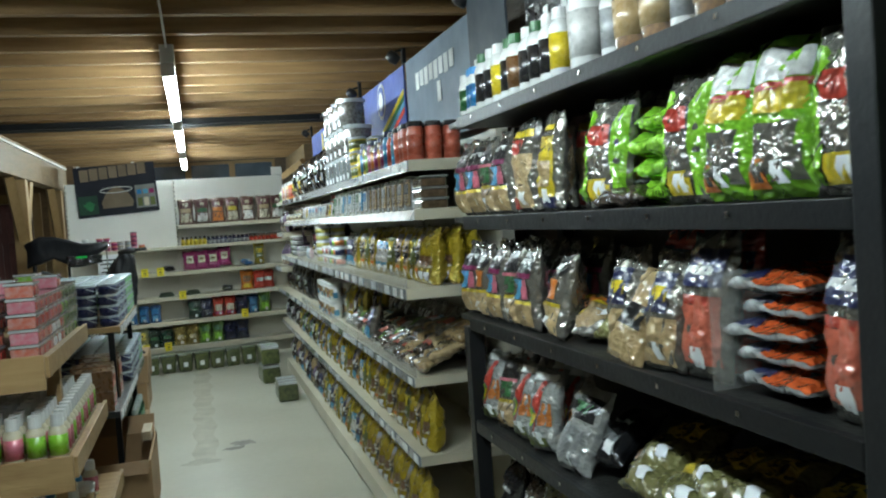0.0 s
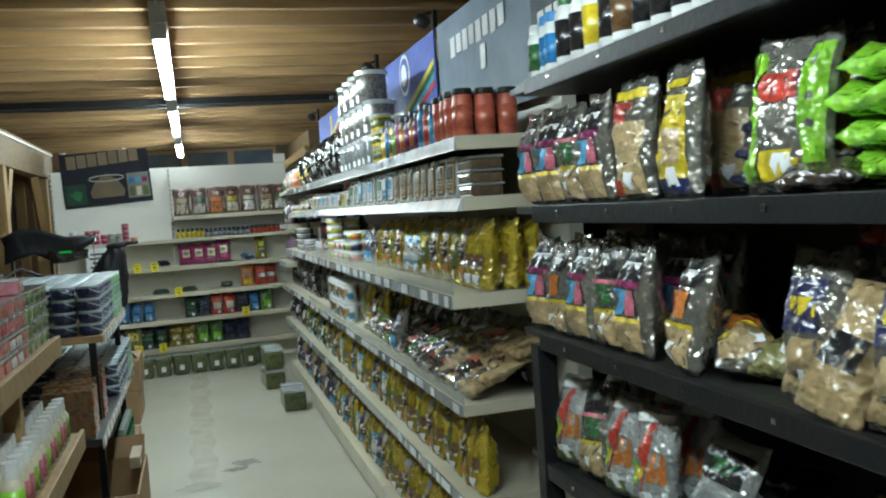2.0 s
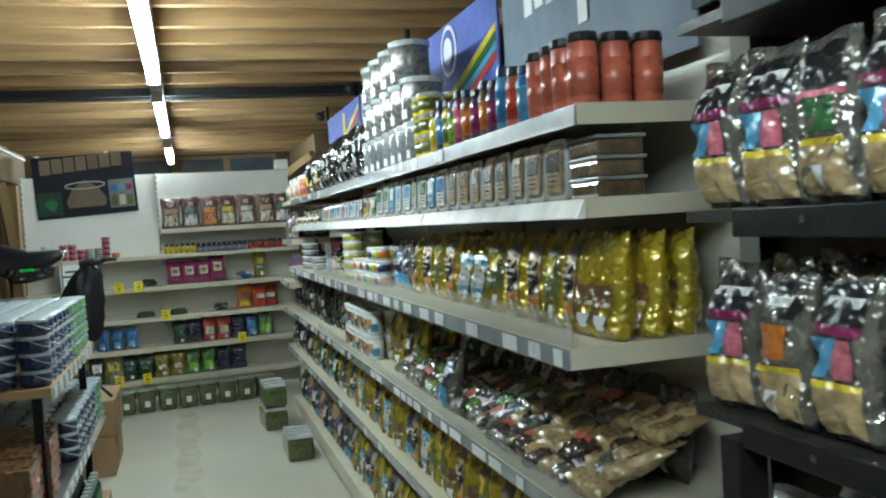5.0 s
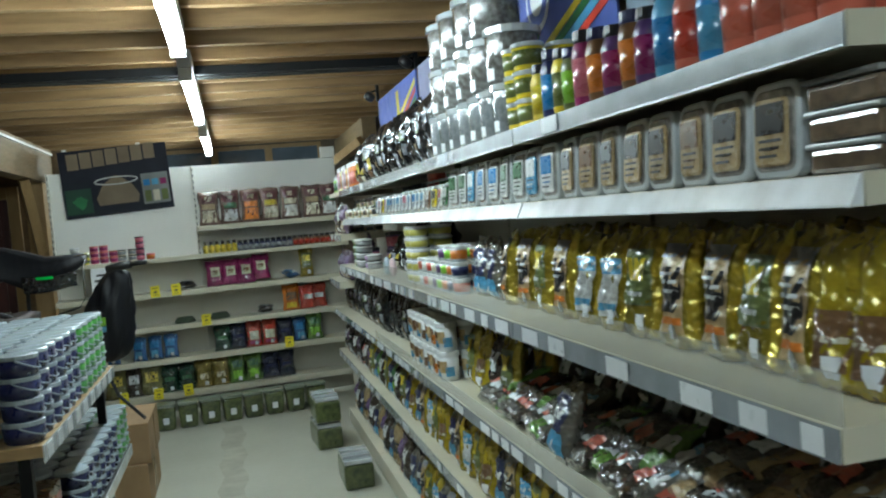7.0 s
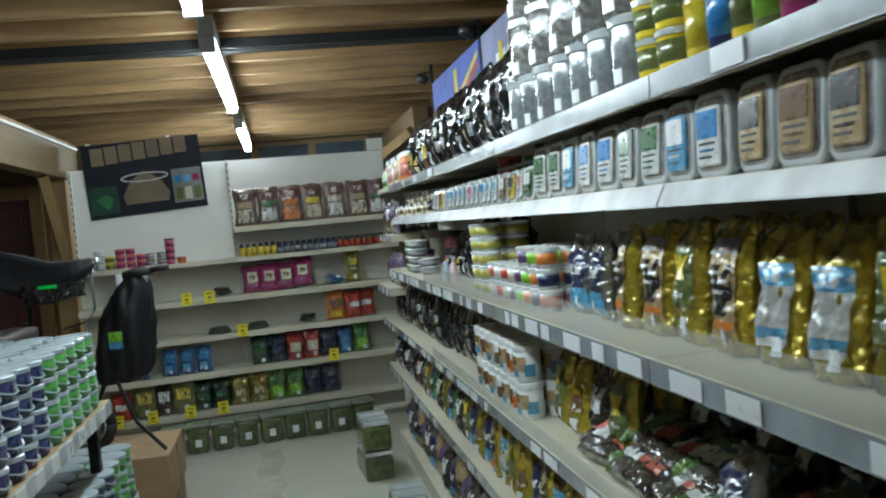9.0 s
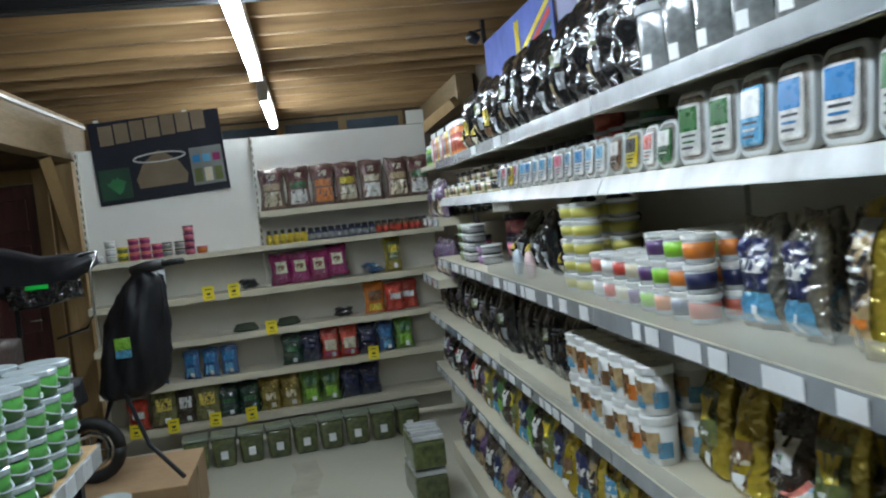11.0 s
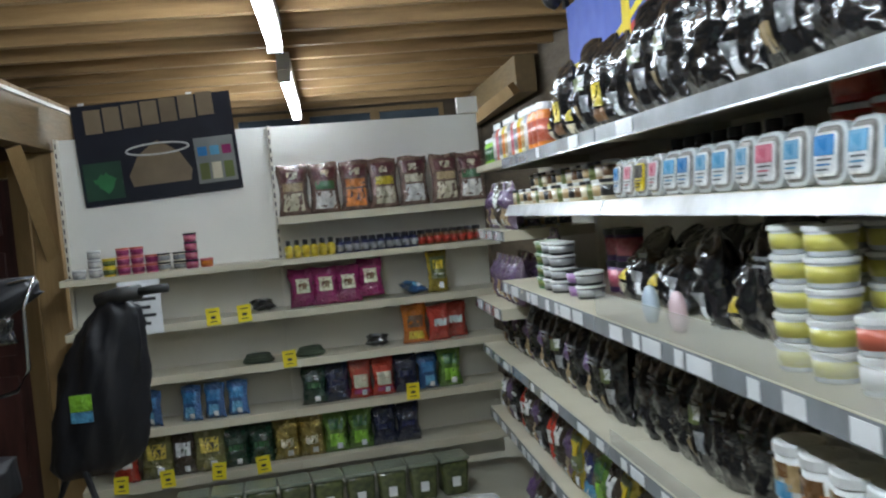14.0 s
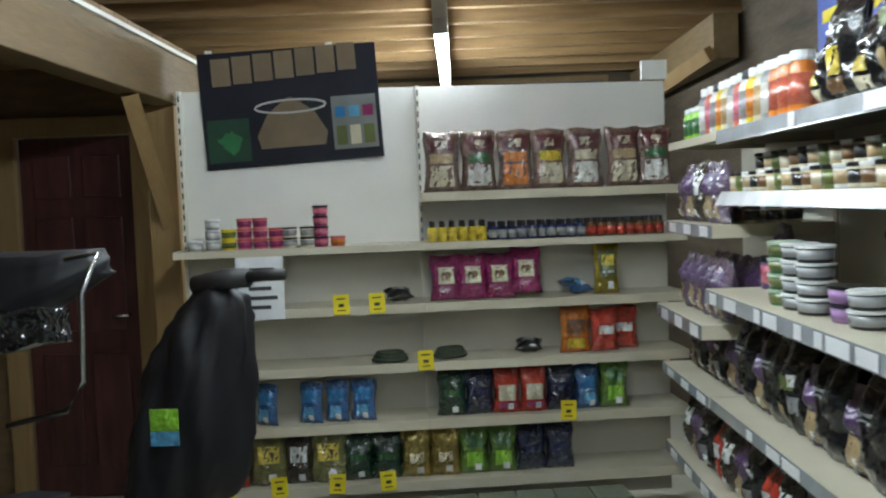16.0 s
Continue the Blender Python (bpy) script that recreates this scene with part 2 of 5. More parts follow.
structure("floor_spill", splat(-0.66, 2.62, 0.10, 4, 1.0), floor_dark, "small dark spill stain on the floor", "stain")
structure("floor_spill", splat(-0.74, 2.5, 0.05, 5, 1.8), floor_dark, "small dark drip stain on the floor", "stain")
structure("floor_spill", splat(-0.94, 2.25, 0.09, 6, 1.6), floor_stain, "faint brown stain on the floor", "stain")

# ---- timber frame by the door ----
structure("beam_west", blocks((-2.32, -2.2, 2.6, 6.96, 2.02, 2.255), bevel=0.006), rail_wood, "planed timber beam on posts", "beam")
structure("trim_beam", blocks((-2.34, -2.19, 2.6, 6.98, 2.257, 2.275)), white_board, "white strip along the top of the timber beam", "trim")
# low boards added over the door side to keep the tube light off it
bm = bmesh.new()
y = 2.6
while y < 6.9:
    block(bm, X0, -2.195, y + 0.003, y + 0.137, 2.277, 2.297 + 0.002 * random.random())
    y += 0.14
structure("ceiling_loft", bm, board_wood, "low brown boards added above the beam to shade the door side", "ceiling")
structure("post_door", blocks((-2.36, -2.22, 6.56, 6.70, 0, 2.02), bevel=0.006), post_wood, "squared pine post beside the door", "post")
structure("post_west", blocks((-2.32, -2.2, 4.42, 4.54, 0, 2.02), bevel=0.006), post_wood, "squared pine post under the beam", "post")
for a, b in (((-2.26, 6.1, 2.03), (-2.28, 6.6, 1.45)), ((-2.26, 4.05, 2.03), (-2.26, 4.46, 1.5)), ((-2.26, 4.9, 2.03), (-2.26, 4.5, 1.5))):
    bm = rod([a, b], 0.05, 4)
    structure("brace", bm, post_wood, "slanting pine brace between post and beam", "brace")
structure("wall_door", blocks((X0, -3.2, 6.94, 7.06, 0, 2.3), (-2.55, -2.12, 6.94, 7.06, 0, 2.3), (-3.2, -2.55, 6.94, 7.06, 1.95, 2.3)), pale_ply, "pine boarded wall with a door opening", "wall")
structure("trim_door", blocks((-3.28, -3.18, 6.90, 6.938, 0, 2.02), (-2.57, -2.48, 6.90, 6.938, 0, 2.02), (-3.18, -2.57, 6.90, 6.938, 1.92, 2.02), bevel=0.004), post_wood, "pine door lining", "trim")
d = thing("door_1", "closed dark red-brown panelled door in a pine frame", "door", kind="structure", at=pose(-3.175, 6.95, 0))
part("door_leaf", blocks((0, 0.59, 0, 0.04, 0.01, 1.915), bevel=0.003), door_red, d)
for x0, x1 in ((0.07, 0.27), (0.33, 0.53)):
    for z0, z1 in ((0.18, 0.78), (0.9, 1.5), (1.6, 1.82)):
        part("panel", blocks((x0, x1, -0.012, 0.0, z0, z1), bevel=0.008), door_red, d)
part("door_handle", rod([(0.545, -0.01, 0.98), (0.545, -0.05, 0.98), (0.47, -0.055, 0.98)], 0.009), chrome, d, "small metal handle", smooth=True)


# ---- steel gondola shelving ----
BAY = 1.35
# front x, top z, lip height, price strip material
EAST = [(0.0, 1.726, 0.046, "grey"), (0.012, 1.518, 0.044, "pale"), (-0.047, 1.189, 0.046, "grey"), (-0.035, 0.811, 0.038, "grey"), (-0.033, 0.477, 0.042, "grey"), (-0.075, 0.135, 0.10, None)]
BACK = 0.40


def shelf_unit(parent, x0, x1, y0, y1, z, lip, strip, tickets, face="x", seed=0):
    """One shelf board with its lip, its ticket strip and its tickets. face x: it looks to -x; face y: to -y."""
    swap = (lambda a, b, c, e, f, g: (a, b, c, e, f, g)) if face == "x" else (lambda a, b, c, e, f, g: (c, e, a, b, f, g))
    prof = ((x0 + 0.018, z - lip), (x0 + 0.002, z - lip), (x0 + 0.002, z), (x1, z), (x1, z - 0.012), (x0 + 0.018, z - 0.012))
    bm = bmesh.new()
    ends = [[bm.verts.new((x, y, h) if face == "x" else (y, x, h)) for x, h in prof] for y in (y0 + 0.002, y1 - 0.002)]
    for q in range(6):
        bm.faces.new((ends[0][q], ends[0][(q + 1) % 6], ends[1][(q + 1) % 6], ends[1][q]))
    bm.faces.new(ends[0])
    bm.faces.new(ends[1])
    s = part("shelf", bm, cream_steel, parent)
    for y in (y0 + 0.001, y1 - 0.005):
        part("end_plate", blocks(swap(x0 + 0.001, x1, y, y + 0.004, z - lip, z + 0.001)), cream_steel, s, "cream steel shelf bracket")
    if strip:
        out = 0.022 if strip == "pale" else 0.006
        bm = bmesh.new()
        tri = [[bm.verts.new((x, y, h) if face == "x" else (y, x, h)) for x, h in ((x0 - 0.0005, z - lip), (x0 - out, z - lip), (x0 - out + 0.001, z - lip + 0.004), (x0 - 0.002, z - 0.001), (x0 - 0.0005, z - 0.001))] for y in (y0 + 0.004, y1 - 0.004)]
        for q in range(5):
            bm.faces.new((tri[0][q], tri[0][(q + 1) % 5], tri[1][(q + 1) % 5], tri[1][q]))
        bm.faces.new(tri[0])
        bm.faces.new(tri[1])
        part("price_strip", bm, strip_grey if strip == "grey" else strip_pale, s, "slanted plastic price strip")
        rng = random.Random(seed)
        yy = y0 + 0.03
        while yy < y1 - 0.1 and tickets:
            w = rng.choice((0.045, 0.07, 0.10, 0.12))
            if rng.random() < tickets:
                part("ticket", blocks(swap(x0 - 0.0085, x0 - 0.0065, yy, yy + w, z - lip + 0.004, z - 0.004)), ticket_white, s, "white price ticket")
            yy += w + rng.choice((0.02, 0.03, 0.08, 0.12))
    return s


def upright(parent, x0, x1, y0, y1, z1, face="x"):
    part("upright", blocks((x0, x1, y0, y1, 0, z1)), panel_steel, parent, "slotted steel upright")


for k in range(4):
    y0, y1 = k * BAY, (k + 1) * BAY
    u = thing("shelving_bay", "cream steel wall shelving bay, stocked with fishing bait", "shelving", "shelving bays along the aisle")
    part("back_panel", blocks((BACK, BACK + 0.012, y0 + 0.02, y1 - 0.02, 0.05, 1.93)), panel_steel, u, "cream steel back panel")
    for yy in (y0 + 0.002, y1 - 0.018) if k == 3 else (y0 + 0.002,):
        upright(u, BACK - 0.004, BACK + 0.05, yy, yy + 0.016, 1.95)
    for i, (xf, z, lip, strip) in enumerate(EAST):
        s = shelf_unit(u, xf, BACK, y0, y1, z, lip, strip, (0.12, 0, 0.75, 0.8, 0.6, 0)[i], seed=k * 10 + i)
        if i == 2 and k < 3:
            part("riser", blocks((xf + 0.004, xf + 0.007, y0 + 0.004, y1 - 0.004, z + 0.001, z + 0.072)), acrylic, s, "clear plastic shelf riser")
        if i == 3 and k < 3:
            part("riser", blocks((xf + 0.004, xf + 0.007, y0 + 0.004, y1 - 0.004, z + 0.001, z + 0.045)), acrylic, s, "clear plastic shelf riser")
# corner bay: shelves at other heights
u = thing("shelving_bay", "cream steel corner shelving bay, stocked with bait bags", "shelving", "shelving bays along the aisle")
part("back_panel", blocks((BACK, BACK + 0.012, 5.42, 6.38, 0.05, 1.93)), panel_steel, u)
for xf, z, lip, strip in ((0.0, 1.724, 0.03, None), (-0.02, 1.405, 0.045, "grey"), (-0.06, 1.06, 0.05, "grey"), (-0.04, 0.811, 0.038, "grey"), (-0.033, 0.477, 0.042, "grey")):
    shelf_unit(u, xf, BACK, 5.402, 6.08, z, lip, strip, 0.5, seed=77)

# end wall bays, a little out of square with the aisle
END = pose(-1.045, 6.326, 0, 0, 0, 5.7)
FAR = [(1.56, 0.04), (1.333, 0.032), (1.06, 0.04), (0.79, 0.04), (0.525, 0.042), (0.245, 0.045)]
for x0, x1, zs, lab in ((0.0, 1.22, FAR, "cream steel end-wall shelving bay, part stocked"), (-1.11, 0.0, FAR[1:], "cream steel end-wall shelving bay, nearly empty")):
    u = thing("shelving_bay", lab, "shelving", "shelving bays on the end wall", at=END)
    part("back_panel", blocks((x0 + 0.018, x1, 0.285, 0.30, 0.04, 1.30)), panel_steel, u)
    part("top_panel", blocks((x0 + 0.018, x1 - 0.001, 0.28, 0.295, 1.302, 2.068)), white_board, u, "plain white panel")
    part("upright", blocks((x0, x0 + 0.016, 0.245, 0.305, 0.0, 2.07)), panel_steel, u, "slotted steel upright")
    for z in [1.32 + 0.05 * q for q in range(15)]:
        part("slot", blocks((x0 + 0.004, x0 + 0.011, 0.2425, 0.2445, z, z + 0.028)), ink, u)
    for i, (z, lip) in enumerate(zs):
        shelf_unit(u, 0.0, 0.275, x0, x1, z, lip, None, 0, face="y")

# ---- black rack ----
rk = thing("black_rack", "black steel and board storage rack stocked with bait bags", "rack")
RX0, RX1 = 0.09, 0.56
for y in (-0.40, -2.48):
    for x in (RX0, RX1 - 0.06):
        part("post", blocks((x, x + 0.06, y, y + 0.06, 0, 2.43 if y < -1 else 1.06 if x < 0.2 else 1.9), bevel=0.004), black_steel, rk, "black steel post")
RACK_Z = [(1.842, 0.040), (1.474, 0.046), (1.094, 0.044), (0.702, 0.044), (0.32, 0.05)]
for z, lip in RACK_Z:
    s = part("shelf", blocks((RX0 + 0.03, RX1 - 0.02, -2.41, -0.22, z - 0.02, z)), black_board, rk, "scuffed black shelf board")
    part("front_beam", blocks((RX0 + 0.004, RX0 + 0.028, -2.415, -0.405, z - lip, z + 0.004), bevel=0.003), black_steel, s, "black steel front beam")
    for y in [-0.6 - 0.3 * q for q in range(6)]:
        part("bolt", blocks((RX0 - 0.0005, RX0 + 0.003, y, y + 0.012, z - lip * 0.5, z - lip * 0.5 + 0.012), bevel=0.001), chrome, s)
part("back_board", blocks((RX1 - 0.014, RX1, -2.42, -0.34, 0.1, 2.0)), black_board, rk)
rk2 = thing("black_rack", "black steel storage rack running on beside the aisle", "rack")
for z, lip in RACK_Z:
    part("shelf", blocks((RX0 + 0.004, RX1 - 0.02, -4.6, -2.49, z - lip, z)), black_board, rk2)
for x in (RX0, RX1 - 0.06):
    part("post", blocks((x, x + 0.06, -4.67, -4.61, 0, 2.1)), black_steel, rk2)


# ---- goods: kinds ----
def pouch_point(w, h, d, u, v, rng_seed, side, gusset):
    """A point of a filled pouch: u across from -1 to 1, v up from 0 to 1, side -1 front or 1 back."""
    fill = min(1.0, 4.5 * v + gusset) * (1.0 - max(0.0, (v - 0.62) / 0.38) ** 1.4)
    edge = (1 - abs(u) ** 3.2) ** 0.6 if abs(u) < 1 else 0.0
    t = 0.5 * d * fill * edge
    crease = (noise.noise(Vector((u * 2.3 + rng_seed, v * 4.1, side * 3.0 + rng_seed))) * 0.20 + noise.noise(Vector((u * 6.1 + v * 5.0, v * 9.0 - u * 3.0, rng_seed * 1.7 + side))) * 0.12) * d
    t = max(0.0012, t + crease * (0.25 + edge) * (0.35 if v > 0.97 else 1.0))
    half = 0.5 * w * (1 + 0.05 * noise.noise(Vector((v * 7.0, rng_seed, u))) - 0.10 * math.sin(math.pi * min(1, v * 1.1)) * (0.4 + fill)) * (0.94 if v > 0.9 else 1)
    z = h * v + (0.018 * h * math.sin(u * 3 + rng_seed) * v if v > 0.9 else 0)
    return Vector((half * u, side * t, z))


def pouch_patch(w, h, d, seed, gusset, u0, u1, v0, v1, nu, nv, side, off=0.0):
    bm = bmesh.new()
    grid = []
    for j in range(nv + 1):
        v = v0 + (v1 - v0) * j / nv
        grid.append([bm.verts.new(pouch_point(w, h, d, u0 + (u1 - u0) * i / nu, v, seed, side, gusset) + Vector((0, side * off, 0))) for i in range(nu + 1)])
    for a, b in zip(grid, grid[1:]):
        for i in range(nu):
            bm.faces.new((a[i], a[i + 1], b[i + 1], b[i]))
    return bm


def bait_bag(label, w, h, d, body, bands, group="", seed=1.0, sticker=True, gusset=0.25, category="bait bag", name="bait_bag"):
    """A filled pouch with a crimped top seal and printed bands: (name, u0, u1, v0, v1, material)."""
    b = thing(name, label, category, group)
    bm = bmesh.new()
    rows = {}
    nu, nv = 10, 15
    for side in (-1, 1):
        for j in range(nv + 1):
            for i in range(nu + 1):
                rows[side, j, i] = bm.verts.new(pouch_point(w, h, d, -1 + 2 * i / nu, j / nv, seed, side, gusset))
    for side in (-1, 1):
        for j in range(nv):
            for i in range(nu):
                bm.faces.new((rows[side, j, i], rows[side, j, i + 1], rows[side, j + 1, i + 1], rows[side, j + 1, i]))
    for j in range(nv):
        for i in (0, nu):
            bm.faces.new((rows[-1, j, i], rows[1, j, i], rows[1, j + 1, i], rows[-1, j + 1, i]))
    for i in range(nu):
        for j in (0, nv):
            bm.faces.new((rows[-1, j, i], rows[1, j, i], rows[1, j, i + 1], rows[-1, j, i + 1]))
    part("pouch", bm, body, b, smooth=True)
    for n, (name, u0, u1, v0, v1, m) in enumerate(bands):
        part(name, pouch_patch(w, h, d, seed, gusset, u0, u1, v0, v1, 8, max(2, int(13 * (v1 - v0))), -1, 0.0022 + 0.0008 * n), m, b, smooth=True)
    if sticker:
        part("price_sticker", pouch_patch(w, h, d, seed, gusset, 0.0, 0.42, 0.08, 0.22, 3, 2, -1, 0.0052), ticket_white, b, "white price sticker", smooth=True)
    return b


def pot(label, r, h, body, lid, band=None, group="", name="bait_pot", category="bait pot"):
    p = thing(name, label, category, group)
    part("body", lathe([(r * 0.86, 0), (r * 0.9, 0.004), (r * 0.97, h * 0.82)], 18), body, p, smooth=True)
    part("lid", lathe([(r * 1.0, h * 0.82), (r * 1.04, h * 0.83), (r * 1.04, h * 0.97), (r * 0.97, h), (r * 0.9, h * 0.985), (0, h * 0.985)], 18), lid, p, smooth=False)
    if band:
        part("label", lathe([(r * 0.93, h * 0.18), (r * 0.985, h * 0.72)], 18), band, p, "printed label band", smooth=True)
    return p


def bottle(label, r, h, body, cap, band, group="", neck=0.45, category="bottle", cap_h=0.16):
    b = thing("bait_bottle", label, category, group)
    t = h * (1 - cap_h)
    part("body", lathe([(r * 0.9, 0), (r, 0.006), (r, t * 0.8), (r * 0.93, t * 0.87), (r * neck * 1.1, t * 0.97), (r * neck, t)], 16), body, b, smooth=True)
    part("cap", lathe([(r * neck * 1.15, t * 0.985), (r * neck * 1.2, t + 0.004), (r * neck * 1.1, h * 0.99), (0, h)], 14), cap, b, smooth=False)
    part("label", lathe([(r * 1.012, t * 0.14), (r * 1.012, t * 0.74)], 16), band, b, "printed label", smooth=True)
    return b


mat("tub_dark", (0.34, 0.32, 0.30), rough=0.15, vary=0.25, scale=60, bump=0.1, coat=1.0)


def rounded(w, h, y0, y1, z0, r):
    """A plate in the x-z plane with rounded corners, from depth y0 to y1."""
    bm = bmesh.new()
    ring = []
    for cx, cz, a0 in ((w / 2 - r, h - r, 0), (-w / 2 + r, h - r, 90), (-w / 2 + r, r, 180), (w / 2 - r, r, 270)):
        ring += [(cx + r * math.cos(math.radians(a0 + 22.5 * k)), z0 + cz + r * math.sin(math.radians(a0 + 22.5 * k))) for k in range(5)]
    e = 0.003
    loops = [[bm.verts.new((x * f, y, z0 + h / 2 + (z - z0 - h / 2) * f)) for x, z in ring] for y, f in ((y0, 1 - 2 * e / w), (y0 + e, 1.0), (y1 - e, 1.0), (y1, 1 - 2 * e / w))]
    for a, b in zip(loops, loops[1:]):
        for k in range(len(ring)):
            bm.faces.new((a[k], a[(k + 1) % len(ring)], b[(k + 1) % len(ring)], b[k]))
    bm.faces.new(loops[0])
    bm.faces.new(loops[-1])
    return bm


def flat_tub(label, w, h, d, body, print_mat, second, group=""):
    """A rectangular clear bait box stood on edge, its lid to the front."""
    b = thing("bait_tub", label, "bait tub", group)
    part("body", rounded(w * 0.9, h * 0.9, 0.0145, d, h * 0.05, 0.02), body, b, "clear plastic tub", smooth=True)
    part("lid", rounded(w, h, -0.008, 0.014, 0.0, 0.024), body, b, "clear plastic lid")
    part("lid_inset", rounded(w * 0.84, h * 0.86, -0.0105, -0.004, h * 0.07, 0.018), MATS["tub_dark"], b)
    part("label", rounded(w * 0.70, h * 0.70, -0.0172, -0.0107, h * 0.13, 0.01), print_mat, b, "printed label")
    part("label_block", blocks((-w * 0.29, w * 0.29, -0.0190, -0.0175, h * 0.46, h * 0.78)), second, b)
    for q in range(3):
        part("label_line", blocks((-w * 0.22, w * (0.22 - 0.05 * q), -0.0190, -0.0175, h * (0.38 - 0.08 * q), h * (0.41 - 0.08 * q))), (ink, second, ink)[q], b)
    return b


def big_jar(label, r, h, contents, lid, group=""):
    j = thing("bait_jar", label, "bait jar", group)
    part("body", lathe([(r * 0.9, 0), (r * 0.95, 0.005), (r, h * 0.84), (r * 0.98, h * 0.86)], 18), contents, j, smooth=True)
    part("lid", lathe([(r * 1.02, h * 0.86), (r * 1.06, h * 0.87), (r * 1.06, h * 0.98), (r, h), (0, h * 0.99)], 18), lid, j, "pale clear lid")
    bm = bmesh.new()
    n = 6
    rows = []
    for k in range(n + 1):
        a = -math.pi / 2 - 1.15 + 0.7 * k / n
        rows.append([bm.verts.new((r * f * math.cos(a), r * f * math.sin(a), z)) for f, z in ((0.972, h * 0.15), (1.012, h * 0.7))])
    for a, b in zip(rows, rows[1:]):
        bm.faces.new((a[0], b[0], b[1], a[1]))
    part("label", bm, paper("bottle_green", (0.03, 0.10, 0.055)), j, "dark green printed label", smooth=True)
    bm = bmesh.new()
    rows = [[bm.verts.new((r * f * math.cos(a), r * f * math.sin(a), z)) for f, z in ((0.985, h * 0.06), (0.995, h * 0.27))] for a in [-math.pi / 2 - 0.05 + 0.5 * k / 3 for k in range(4)]]
    for a, b in zip(rows, rows[1:]):
        bm.faces.new((a[0], b[0], b[1], a[1]))
    part("price_sticker", bm, ticket_white, j, "white price sticker", smooth=True)
    return j


def carton(label, w, h, d, m, stripe, group="", name="carton", category="carton"):
    c = thing(name, label, category, group)
    part("box", blocks((-w / 2, w / 2, 0, d, 0, h), bevel=0.003), m, c)
    part("print", blocks((-w * 0.42, w * 0.42, -0.002, -0.0005, h * 0.2, h * 0.7)), stripe, c)
    return c


RIGHT, FRONT, LEFT = -90, 0, 90
used = set()


def put(proto, x, y, z, rz=0.0, rx=0.0, ry=0.0):
    """Stand a kind at a place; the first one is the kind itself, the rest are copies."""
    m = pose(x, y, z, 0, 0, rz) @ pose(0, 0, 0, rx, ry, 0)
    if proto.name in used:
        return copy_thing(proto, m)
    used.add(proto.name)
    proto.matrix_basis = m
    return proto


def row(protos, z, a, b, at, pitch, face=RIGHT, jitter=0.006, lean=0.0, deep=0, step=0.1, pick=None, seed=1, turn=6, roll=0.0):
    """A row of goods along a shelf from a to b."""
    rng = random.Random(seed)
    n, k = max(1, int(round((b - a) / pitch))), 0
    for i in range(n):
        p = protos[(i if pick is None else int(i * pick)) % len(protos)]
        for dd in range(deep + 1):
            along = a + (b - a) * (i + 0.5) / n + rng.uniform(-jitter, jitter)
            back = dd * step + rng.uniform(0, jitter)
            rr = face + rng.uniform(-turn, turn)
            if face == RIGHT:
                put(p, at + back, along, z, rr, -lean + rng.uniform(-1.5, 1.5), roll)
            elif face == LEFT:
                put(p, at - back, along, z, rr, -lean + rng.uniform(-1.5, 1.5), roll)
            else:
                put(p, along, at + back, z, rr, -lean + rng.uniform(-1.5, 1.5), roll)


# colours of print
C = {"gold": (0.72, 0.55, 0.06), "yellow": (0.72, 0.55, 0.03), "orange": (0.66, 0.20, 0.03), "red": (0.50, 0.05, 0.03), "coral": (0.55, 0.13, 0.08), "pink": (0.60, 0.16, 0.22), "magenta": (0.28, 0.025, 0.12),
     "purple": (0.10, 0.045, 0.15), "blue": (0.03, 0.22, 0.52), "sky": (0.10, 0.34, 0.56), "navy": (0.015, 0.02, 0.085), "green": (0.035, 0.145, 0.045), "lime": (0.26, 0.58, 0.04), "olive": (0.14, 0.17, 0.05), "tan": (0.46, 0.33, 0.17),
     "maroon": (0.10, 0.02, 0.025), "brown": (0.17, 0.085, 0.035), "black": (0.014, 0.014, 0.016), "white": (0.76, 0.77, 0.76), "cream": (0.66, 0.60, 0.44), "grey": (0.30, 0.31, 0.32), "silver": (0.70, 0.70, 0.68)}


def F(n):
    if n == "black":
        return mat("film_black", C[n], rough=0.2, vary=0.18, scale=14, bump=0.75, bump_scale=16, coat=0.8, detail=1.6, sat=0.9, crease=19)
    if n == "silver":
        return film("clear", (0.30, 0.285, 0.25), metal=0.55, rough=0.08)
    return film(n, C[n], metal=0.5 if n == "gold" else 0.0)


def P(n):
    return paper(n, C[n])


def S(n):
    """Smooth printed label on a rigid pack."""
    return mat("label_" + n, C[n], rough=0.28, vary=0.14, scale=30, bump=0.04, bump_scale=40, coat=0.5)


def K(n):
    return plastic(n, C[n])


gold_a = bait_bag("gold foil pellet pouch with an orange and black label", 0.125, 0.245, 0.075, film("olive_gold", (0.40, 0.31, 0.035), 0.35), [("label_side", -0.99, -0.78, 0.02, 0.98, F("gold")), ("label_side", 0.78, 0.99, 0.02, 0.98, F("gold")), ("label", -0.72, 0.72, 0.12, 0.80, P("tan")), ("header", -0.7, 0.7, 0.76, 0.88, P("grey")), ("label_block", -0.6, 0.6, 0.30, 0.68, P("black")), ("label_stripe", -0.72, 0.72, 0.20, 0.26, P("orange")), ("label_line", -0.5, 0.5, 0.46, 0.49, P("white")), ("label_line", -0.45, 0.5, 0.54, 0.57, P("white")), ("label_line", -0.5, 0.3, 0.61, 0.635, P("white"))], seed=1.3, gusset=0.6, name="pellet_pouch", category="pellet pouch")
